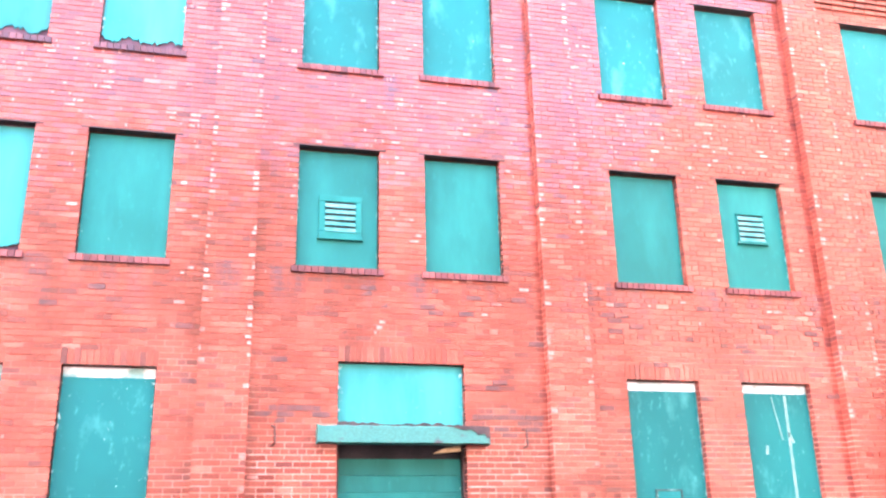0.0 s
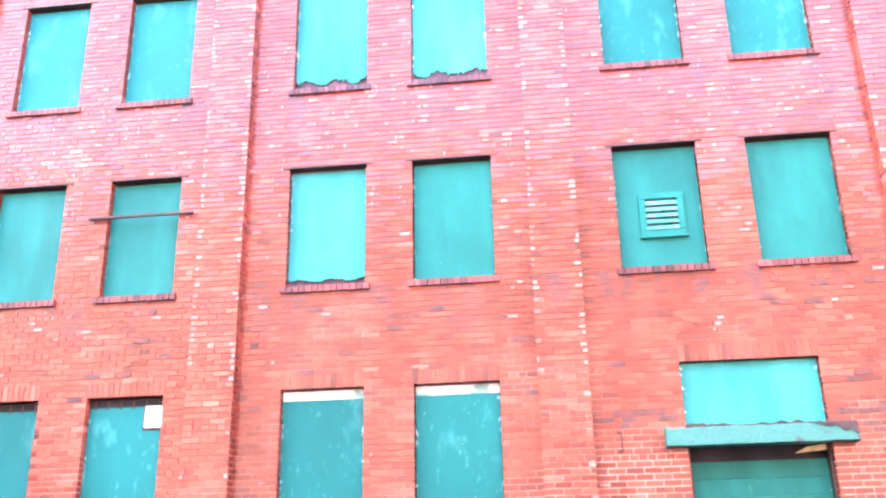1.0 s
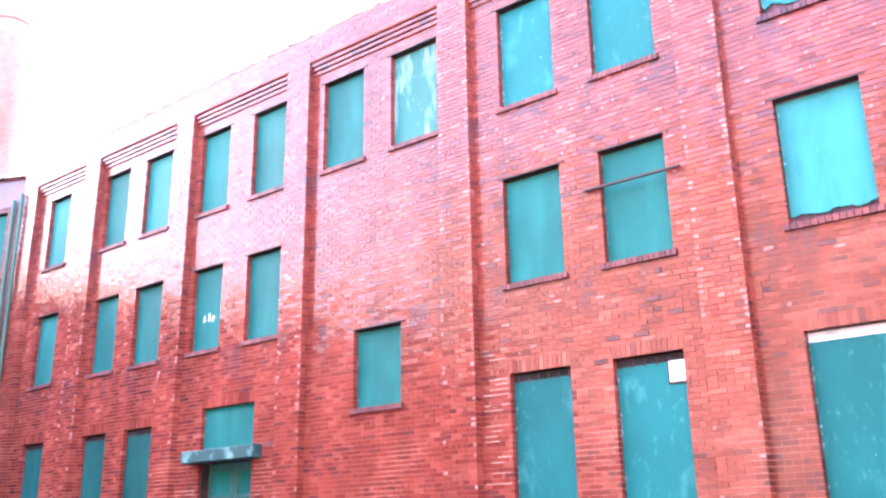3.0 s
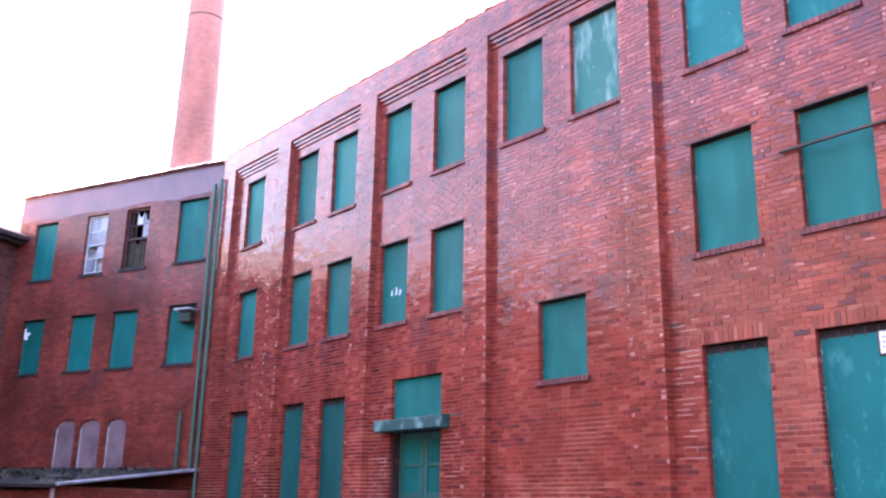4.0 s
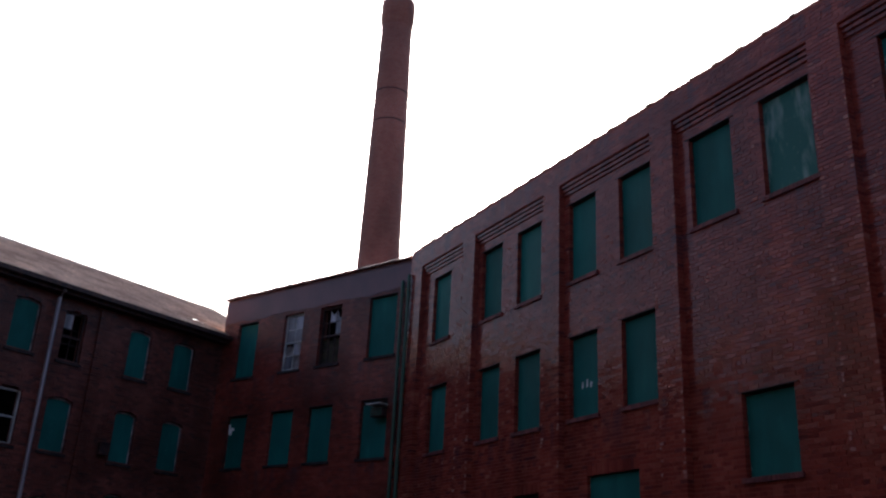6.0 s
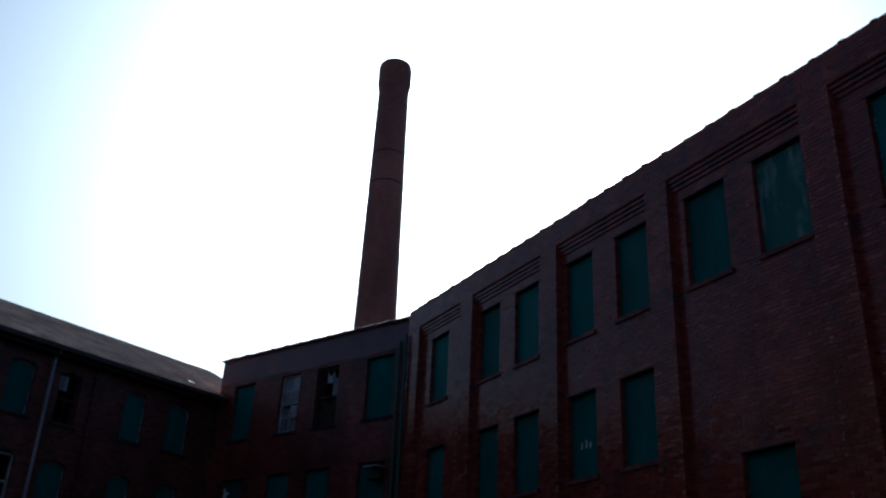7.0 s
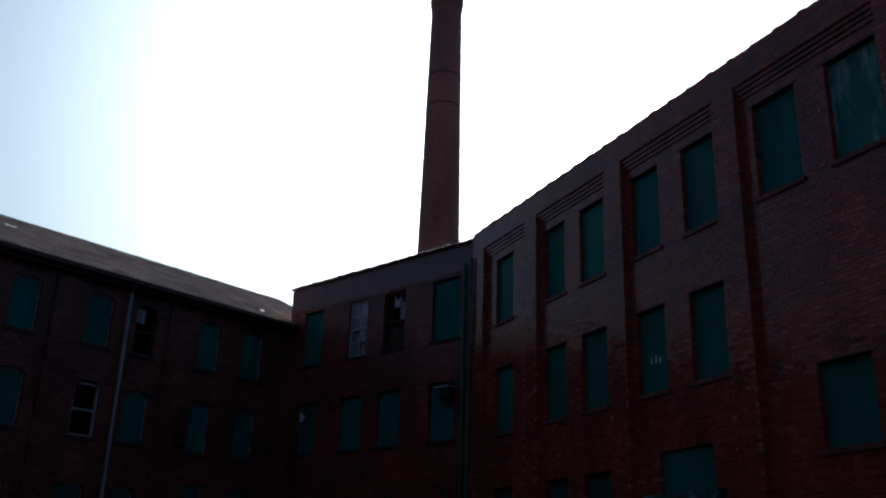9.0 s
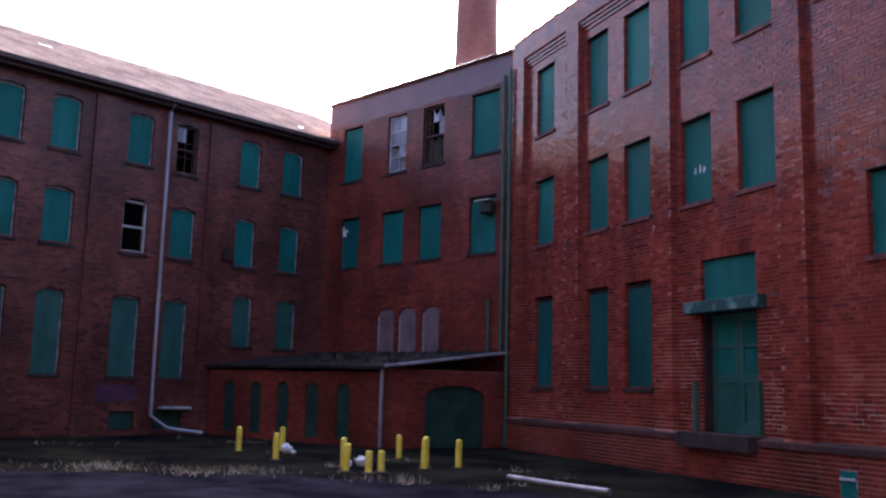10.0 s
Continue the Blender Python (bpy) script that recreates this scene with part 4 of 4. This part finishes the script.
# ---- the older wing with the pitched roof ----
C3 = [(-11.1, -10.32), (-9.57, -8.77), (-7.35, -6.57), (-5.8, -5.1), (-3.56, -2.78), (-1.91, -1.09)]
C2 = [(-11.0, -10.3), (-9.6, -8.78), (-7.34, -6.58), (-5.83, -5.03), (-3.59, -2.85), (-1.89, -1.11)]
C1 = [(-11.1, -10.35), (-9.57, -8.81), (-7.46, -6.62), (-5.88, -5.1), (-3.53, -2.81), (-1.89, -1.11)]
win_c = [(*c, 7.72, 9.24, 3, i) for i, c in enumerate(C3)] + [(*c, 5.13, 6.68, 2, i) for i, c in enumerate(C2)]
win_c += [(*c, *((1.63, 3.92) if i < 4 else (2.67, 4.25)), 1, i) for i, c in enumerate(C1)]
base_c = [(-7.3, -6.55, 0.15, 0.66), (-6.0, -5.05, 0.12, 0.68)]
holes_c = [(w[0], w[1], w[2], w[3], 0.13) for w in win_c] + [(*b, 0) for b in base_c]
PIL_C = [(-12.6, -12.05), (-8.4, -7.78), (-4.72, -4.2)]
EAVE = 9.72
mass = Mb()
backing(mass, -18.0, 0.4, 0.0, EAVE, 0.012, 0.36, holes_c)
for a, b in PIL_C:
    mass.box(a + 0.012, b - 0.012, -0.07, 0.012, 0.0, EAVE - 0.2)
wall_c = part("wall_south", mass, MORTAR_DARK)
wall_c.matrix_world = C
tagged(wall_c, "dark brown brick wall of the older wing", "wall", kind="structure")
rc = [(*q, 0.0, 0.1) for q in brick_rows(-14.0, 0.4, 0.0, EAVE, holes_c)]
for a, b in PIL_C:
    rc += [(*q, -0.085, 0.02) for q in brick_rows(a, b, 0.0, EAVE - 0.2)]
cb = new("brickwork", brick_mesh("brickwork", BRICK_BROWN, rc))
cb.parent = wall_c
tagged(cb, kind="stuff")
for x0, x1, z0, z1, row, i in win_c:
    if (row, i) == (3, 3):
        sash_window(C, x0, x1, z0, z1 - 0.04, 2, 3, {(0, 0), (1, 0), (1, 1), (0, 1), (1, 2)}, STEEL, "broken arched window open to a dark room")
    elif (row, i) == (2, 2):
        sash_window(C, x0, x1, z0, z1 - 0.04, 1, 2, {(0, 0), (0, 1)}, OLD_WHITE, "empty arched window with a pale sash frame")
    else:
        w = boarded_window(C, x0, x1, z0, z1, TEAL if row > 1 else DOOR_PAINT, "arched window boarded over in dark green paint", rise=0.13, lintel=False, sill=STONE)
        am = Mb()
        n = 11
        for k in range(n):
            t0, t1 = math.pi * (k + 0.06) / n, math.pi * (k + 0.94) / n
            hw, h = (x1 - x0) / 2, z1 - z0
            am.plate([(hw * s * math.cos(t), h - 0.13 + (0.13 * s if s < 1.1 else 0.24) * math.sin(t)) for s, t in ((1.0, t0), (1.16, t0), (1.16, t1), (1.0, t1))], -0.014, 0.05)
        part("arch_bricks", am, BRICK_BROWN, w)
        tm = Mb()
        tm.box(hw - 0.05, hw - 0.012, 0.08, 0.099, 0.03, h - 0.14)
        part("jamb_strip", tm, OLD_FRAME, w, "weathered pale wooden jamb edge")
        tm = Mb()
        for k in range(8):
            t0, t1 = math.pi * k / 8, math.pi * (k + 1) / 8
            tm.plate([((hw - q) * math.cos(t), h - 0.14 + (0.13 - q) * math.sin(t)) for q, t in ((0.06, t0), (0.012, t0), (0.012, t1), (0.06, t1))], 0.08, 0.099)
        part("arch_strip", tm, OLD_FRAME, w, "weathered pale wooden arch edge")
for b in base_c:
    boarded_window(C, *b, SHED_GREEN, "basement opening boarded in dark green", sill=None, lintel=False)

# added sheet whose near-black colour makes the room look unlit
slab("partition_south", C, [(-17.7, 0.0, 2.4, 2.5, 0, EAVE)], DARK, "added near-black sheet standing for the unlit room behind the empty windows")

gp = Mb()
gp.plate([(-8.0, 0.95), (-7.5, 0.88), (-6.9, 0.98), (-6.6, 0.93), (-6.55, 1.3), (-6.9, 1.42), (-7.4, 1.36), (-7.9, 1.4)], -0.014, -0.006)
part("graffiti", gp, GRAFFITI, wall_c, "faded purple paint patch")
gp = Mb()
gp.box(-5.85, -4.9, -0.3, -0.02, 0.74, 0.8)
part("ledge_board", gp, OLD_WHITE, wall_c, "pale board over a basement opening", 0.008)

jb = Mb()
jb.box(-0.15, 0.15, -0.14, 0.0, -0.18, 0.18)
jb.box(-0.17, 0.17, -0.16, -0.14, 0.15, 0.19)
box = part("wall_box", jb, STEEL, bevel=0.012)
box.matrix_world = C @ Matrix.Translation((-3.86, 0.0, 5.45))
tagged(box, "small dark metal box fixed on the brown brick wall", "junction box")

# roof with shingle courses, eaves board and gutter
RIDGE_Y, PITCH = 4.7, math.tan(radians(27))
rm = Mb()
n = 34
for k in range(n):
    ya, yb = -0.42 + (RIDGE_Y + 0.42) * k / n, -0.42 + (RIDGE_Y + 0.42) * (k + 1) / n
    za, zb = EAVE + 0.1 + (ya + 0.42) * PITCH, EAVE + 0.1 + (yb + 0.42) * PITCH
    x = -18.0 - rng.uniform(0, 0.5)
    while x < 2.9:
        x2 = min(x + rng.uniform(0.25, 0.5), 3.0)
        lift = rng.uniform(0.0, 0.012)
        rm.add([(x, ya, za + 0.02 + lift), (x2 - 0.008, ya, za + 0.02 + lift), (x2 - 0.008, yb + 0.04, zb + 0.012), (x, yb + 0.04, zb + 0.012), (x, ya, za - 0.004), (x2 - 0.008, ya, za - 0.004)],
               [(0, 1, 2, 3), (4, 5, 1, 0), (4, 0, 3), (5, 2, 1)])
        x = x2
shingles = part("shingles", rm, ROOFING)
roof_m = Mb()
roof_m.add([(-18, -0.4, EAVE + 0.08), (3.0, -0.4, EAVE + 0.08), (3.0, RIDGE_Y, EAVE + 0.08 + (RIDGE_Y + 0.4) * PITCH), (-18, RIDGE_Y, EAVE + 0.08 + (RIDGE_Y + 0.4) * PITCH),
            (-18, 9.8, EAVE + 0.08), (3.0, 9.8, EAVE + 0.08)], [(0, 1, 2, 3), (3, 2, 5, 4), (0, 3, 4), (1, 5, 2)])
roof_c = part("roof_south", roof_m, TAR)
roof_c.matrix_world = C
tagged(roof_c, "pitched roof of weathered tan shingles", "roof", kind="structure")
shingles.parent = roof_c
tagged(shingles, kind="stuff")
tm = Mb()
for x, f, w in ((-9.2, 0.55, 0.45), (-1.2, 0.12, 0.25)):
    y = -0.42 + 5.1 * f
    z = EAVE + 0.15 + (y + 0.42) * PITCH
    tm.add([(x, y, z), (x + w, y + 0.02, z + 0.01), (x + w * 0.9, y + 0.2, z + 0.2 * PITCH), (x + 0.05, y + 0.16, z + 0.16 * PITCH)], [(0, 1, 2, 3)])
part("loose_shingle", tm, OLD_WHITE, roof_c, "pale loose shingle scraps")
em = Mb()
em.box(-18, 0.25, -0.36, 0.0, EAVE - 0.16, EAVE + 0.06)
part("eaves_board", em, STEEL, roof_c, "dark timber eaves board", 0.01)
em = Mb()
em.add([(x, y, z) for x in (-18, 0.28) for y, z in ((-0.38, EAVE + 0.08), (-0.38, EAVE - 0.05), (-0.44, EAVE - 0.08), (-0.52, EAVE - 0.05), (-0.52, EAVE + 0.08), (-0.505, EAVE + 0.08), (-0.505, EAVE - 0.04), (-0.395, EAVE - 0.04), (-0.395, EAVE + 0.08))],
       [(i, i + 1, i + 10, i + 9) for i in range(8)] + [tuple(range(8, -1, -1)), tuple(range(9, 18))])
part("gutter", em, STEEL, roof_c, "dark metal gutter")
slab("wall_south_back", C, [(-18.0, 0.3, 9.4, 9.7, 0, EAVE), (-18.0, -17.7, 0.37, 9.4, 0, EAVE), (0.0, 0.3, 0.37, 9.4, 0, EAVE)], BRICK_BROWN, "plain rear walls of the older wing")
pipe("downspout", C, [(-6.2, -0.42, EAVE - 0.08), (-6.2, -0.2, EAVE - 0.3), (-6.16, -0.16, 5.0), (-6.13, -0.16, 0.55), (-5.75, -0.45, 0.2), (-4.9, -0.95, 0.08)], 0.058, GALV,
     "pale grey metal downspout with a kicked-out foot")

# ---- lean-to in the corner ----
QX, QY = -1.16, -3.69          # its free corner, in the end wall's frame
LX = -8.43                     # where it meets the older wing
shed = empty("lean_to_shed", B, "low brick lean-to with a tar roof and arched green openings", "shed")
front = math.hypot(QX - LX - 0.35, 0.55)
fa = math.degrees(math.atan2(QY + 4.3, QX - LX - 0.35))
F = pose(QX, QY, 0, 0, 0, fa)
sh_holes = [(-6.35 + 1.18 * k, -5.83 + 1.18 * k, 0.12, 1.62, 0.2) for k in range(5)]
mass = Mb()
backing(mass, -front - 0.1, 0.0, 0.0, 1.9, 0.012, 0.25, sh_holes)
fw = part("front_wall", mass, MORTAR_DARK, shed)
fw.matrix_local = F
fbk = new("brickwork", brick_mesh("brickwork", BRICK_SOOTY, [(*q, 0.0, 0.09) for q in brick_rows(-front - 0.1, 0.0, 0.0, 1.9, sh_holes)]))
fbk.parent = fw
tagged(fbk, kind="stuff")
for x0, x1, z0, z1, rise in sh_holes:
    bm_ = Mb()
    bm_.plate(arch_outline(x0, x1, z0, z1, rise), 0.06, 0.09)
    part("board", bm_, SHED_GREEN, fw, "arched green board")
side_len = math.hypot(QX + 0.12, QY)
SD = pose(QX, QY, 0, 0, 0, math.degrees(math.atan2(-QY, -QX - 0.12)))
gate_hole = [(1.25, 3.05, 0.0, 1.62, 0.3)]
mass = Mb()
backing(mass, 0.0, side_len, 0.0, 2.0, 0.012, 0.25, gate_hole)
sw = part("side_wall", mass, MORTAR_DARK, shed)
sw.matrix_local = SD
sbk = new("brickwork", brick_mesh("brickwork", BRICK_SOOTY, [(*q, 0.0, 0.09) for q in brick_rows(0.0, side_len, 0.0, 2.05, gate_hole)]))
sbk.parent = sw
tagged(sbk, kind="stuff")
def arch_ring(x0, x1, z1, rise, n, parent):
    """A ring of upright bricks over an arched opening."""
    vm, hw, xc = Mb(), (x1 - x0) / 2, (x0 + x1) / 2
    for k in range(n):
        t0, t1 = math.pi * (k + 0.06) / n, math.pi * (k + 0.94) / n
        vm.plate([(xc + (hw + q) * math.cos(t), z1 - rise + (rise + q) * math.sin(t)) for q, t in ((-0.01, t0), (0.13, t0), (0.13, t1), (-0.01, t1))], -0.012, 0.1)
    part("arch_bricks", vm, BRICK_SOOTY, parent)


arch_ring(1.25, 3.05, 1.62, 0.3, 25, sw)
for x0, x1, z0, z1, rise in sh_holes:
    arch_ring(x0, x1, z1, rise, 9, fw)
bm_ = Mb()
bm_.plate(arch_outline(1.25, 3.05, 0.0, 1.62, 0.3), 0.1, 0.15)
gate = part("gate", bm_, SHED_GREEN, sw, "wide arched green door")
for k in range(9):
    bm_ = Mb()
    bm_.box(1.27 + 0.197 * k, 1.455 + 0.197 * k, 0.085, 0.1, 0.02, 1.3)
    part("plank", bm_, SHED_GREEN, gate)
tm = Mb()
rl = Vector((LX - 0.45, -4.45, 1.98))
tm.add([(QX + 0.25, QY - 0.25, 1.96), tuple(rl), (LX, 0.0, 2.55), (-0.1, 0.0, 2.5), (QX + 0.25, QY - 0.25, 2.04), (rl.x, rl.y, 2.06), (LX, 0.0, 2.63), (-0.1, 0.0, 2.58)],
       [(3, 2, 1, 0), (4, 5, 6, 7), (0, 1, 5, 4), (1, 2, 6, 5), (2, 3, 7, 6), (3, 0, 4, 7)])
part("roof", tm, TAR, shed, "dark tar roof", 0.01)
dr = random.Random(21)
tm = Mb()
for k in range(900):
    u, v = dr.random(), dr.random() ** 1.6
    x, y = LX + (QX - LX) * u, -0.25 - 3.3 * v
    if dr.random() < 0.4:
        x, y = -5.5 + dr.gauss(0, 1.0), -1.6 + dr.gauss(0, 0.5)
    z, a, l = 2.58 + y * 0.137, dr.uniform(0, 6.28), dr.uniform(0.04, 0.14)
    c, d = math.cos(a) * l, math.sin(a) * l
    tm.add([(x - c, y - d, z), (x + d * 0.4, y - c * 0.4, z + 0.005), (x + c, y + d, z + dr.uniform(0.02, 0.12)), (x - d * 0.4, y + c * 0.4, z + 0.03)], [(0, 1, 2, 3)])
heap = part("roof_debris", tm, MOSS, shed, "moss and dead leaves on the roof")
tagged(heap, kind="stuff")
tm = Mb()
tm.tube([(QX + 0.3, QY - 0.2, 2.03), (-0.02, -0.02, 2.55)], 0.045, 6)
part("verge_strip", tm, GALV, shed, "bright metal verge strip")
tm = Mb()
tm.tube([(QX + 0.1, QY - 0.1, 1.95), (QX + 0.1, QY - 0.1, 0.05)], 0.05, 8)
part("corner_downpipe", tm, GALV, shed, "grey metal downpipe")

# ---- added unseen walls behind the walk, tall and dark to hold back sky light ----
slab("wall_yard_south", A, [(-26.0, 15.0, -20.4, -20.0, 0, 16.0)], STONE, "added unseen dark wall blocking the sky across the yard")
slab("wall_yard_east", A, [(14.6, 15.0, -20.0, -0.3, 0, 16.0)], STONE, "added unseen dark wall blocking the sky at the yard's end")

# ---- chimney ----
CH = (-41.14, 7.07)
chim = empty("chimney", pose(*CH, 0), "tall round brick mill chimney with a corbelled cap", "chimney")
rad = lambda z: 1.375 - 0.0153 * z
tm = Mb()
tm.turned([(rad(z), z) for z in np.linspace(0, 33.0, 34)], 40)
CHB, cnt, cbs = material("chimney_brick", 0.7, 0.0, 0.35)
tcn = node(cnt, "TexCoord")
sepx = node(cnt, "SeparateXYZ", Vector=tcn.outputs["Object"])
at2 = node(cnt, "Math", i0=sepx.outputs["Y"], i1=sepx.outputs["X"])
at2.operation = "ARCTAN2"
arc = node(cnt, "Math", i0=at2.outputs[0], i1=1.15)
arc.operation = "MULTIPLY"
comb = node(cnt, "CombineXYZ", X=arc.outputs[0], Y=sepx.outputs["Z"])
btx = node(cnt, "TexBrick", Vector=comb.outputs[0], Color1=(0.36, 0.11, 0.08, 1), Color2=(0.46, 0.17, 0.12, 1), Mortar=(0.4, 0.22, 0.18, 1), Scale=1.0)
btx.inputs["Brick Width"].default_value, btx.inputs["Row Height"].default_value, btx.inputs["Mortar Size"].default_value = 0.22, 0.076, 0.008
soot = ramp(cnt, noise_fac(cnt, 0.35, 5, (1, 1, 0.5)), grey(0.35, 0.65, 0.55, 1.1))
cnt.links.new(mix(cnt, 1.0, btx.outputs["Color"], soot, "MULTIPLY"), cbs.inputs["Base Color"])
relief(cnt, cbs, btx.outputs["Fac"], -0.5, 0.008)
part("shaft", tm, CHB, chim, smooth=True)
tm = Mb()
tm.turned([(rad(32) + 0.01, 32.5), (0.92, 32.6), (0.92, 32.85), (0.97, 32.95), (0.97, 33.95), (0.95, 34.2), (0.9, 34.32), (0.66, 34.32), (0.66, 33.2)], 40)
part("cap", tm, CHB, chim, "corbelled brick cap", smooth=True)
for z in (26.2, 28.1):
    tm = Mb()
    tm.turned([(rad(z) + 0.004, z - 0.035), (rad(z) + 0.015, z - 0.03), (rad(z) + 0.015, z + 0.03), (rad(z) + 0.004, z + 0.035)], 40)
    part("iron_band", tm, STEEL, chim, "rusty iron band")

# ---- yard things ----
bo = empty("bollard", pose(0, 0, 0), "short steel bollard painted bright yellow", "bollard", "yellow bollards in the yard")
tm = Mb()
tm.turned([(0.063, 0.0), (0.063, 0.51), (0.057, 0.54), (0.038, 0.56), (0.0, 0.566)], 16)
part("post", tm, YELLOW, bo, smooth=True)
tm = Mb()
tm.turned([(0.14, 0.0), (0.13, 0.02), (0.08, 0.026)], 12)
part("footing", tm, STONE, bo)
spots = [(-21.44, -7.5, 1.02, 1), (-19.07, -7.2, 0.97, -1), (-21.43, -6.53, 1.0, 1), (-16.52, -6.51, 0.9, 4), (-17.3, -6.3, 1.0, -2), (-16.17, -6.19, 0.7, 2), (-16.35, -5.89, 0.68, 0), (-19.23, -4.49, 0.92, 1), (-16.75, -4.9, 1.03, -1), (-17.25, -4.66, 1.05, 1), (-16.95, -4.1, 0.98, 2)]
for i, (x, y, s, lean) in enumerate(spots):
    m = pose(x, y, 0, lean, lean * 0.6, 40 * i)
    if i == 0:
        bo.matrix_world = m
    else:
        o = copy_thing(bo, m)
        o.scale = (1, 1, s)

pl = Mb()
pl.tube([(-14.45, -4.28, 0.08), (-13.3, -4.06, 0.075), (-12.1, -3.82, 0.085)], 0.045, 10)
tagged(part("fallen_pipe", pl, GALV, smooth=True), "pale metal pipe lying on the ground", "pipe")


def litter(cx, cy, seed, size):
    """A few crumpled white bags, each a knobbly closed lump."""
    r = random.Random(seed)
    for k, (dx, dy, s) in enumerate(((0.0, 0.0, 1.0), (0.24, 0.1, 0.45), (-0.12, -0.2, 0.55), (0.1, -0.26, 0.3))):
        s *= size
        lm = Mb()
        rings, sides = 6, 9
        vs = []
        for i in range(rings):
            a = math.pi * (i + 0.4) / rings
            for j in range(sides):
                q = s * r.uniform(0.7, 1.15)
                vs.append((q * math.sin(a) * math.cos(6.283 * j / sides), q * math.sin(a) * math.sin(6.283 * j / sides), max(0.0, s * 0.85 - q * 0.9 * math.cos(a))))
        lm.add(vs, [(i * sides + j, i * sides + (j + 1) % sides, (i + 1) * sides + (j + 1) % sides, (i + 1) * sides + j) for i in range(rings - 1) for j in range(sides)]
               + [tuple(reversed(range(sides))), tuple(range((rings - 1) * sides, rings * sides))])
        ob = part("litter", lm, WHITE)
        ob.location = (cx + dx, cy + dy, 0.0)
        tagged(ob, "crumpled white plastic litter on the ground by the bollards", "litter", "white litter")


litter(-20.9, -6.55, 3, 0.13)
litter(-17.5, -5.9, 5, 0.12)

gm = Mb()
r = random.Random(11)
for k in range(34):
    x, y = yard_edge(r.random() * 0.8)
    x, y = x - abs(r.gauss(0.1, 0.8)), y + r.gauss(0.1, 0.3)
    if k % 4 == 0:
        x, y = r.uniform(-27, -13), r.uniform(-11, -3.0)
    wide = r.choice((0.07, 0.1, 0.16, 0.34))
    for j in range(int(220 * wide)):
        a, h, l = r.uniform(0, 6.28), r.uniform(0.02, 0.13), r.uniform(0.03, 0.14)
        bx, by = x + r.gauss(0, wide), y + r.gauss(0, wide)
        px, py = math.cos(a + 1.57) * 0.011, math.sin(a + 1.57) * 0.011
        gm.add([(bx - px, by - py, 0.015), (bx + px, by + py, 0.015), (bx + math.cos(a) * l, by + math.sin(a) * l, h)], [(0, 1, 2)])
tagged(part("grass_tufts", gm, GRASS), "dry grass tufts along the asphalt edge", "grass", kind="stuff")

# ---- single bricks of the nearest stretch ----
shared = {}
for x0, x1, z0, z1, dep, back in near:
    key = round(x1 - x0, 3)
    if key not in shared:
        shared[key] = brick_mesh("brick", BRICK, [(0, x1 - x0, 0, z1 - z0, 0.0, 0.1)])
    ob = new("brick", shared[key])
    ob.parent = wall_a
    ob.location = (x0, rng.uniform(-0.004, 0.002), z0)
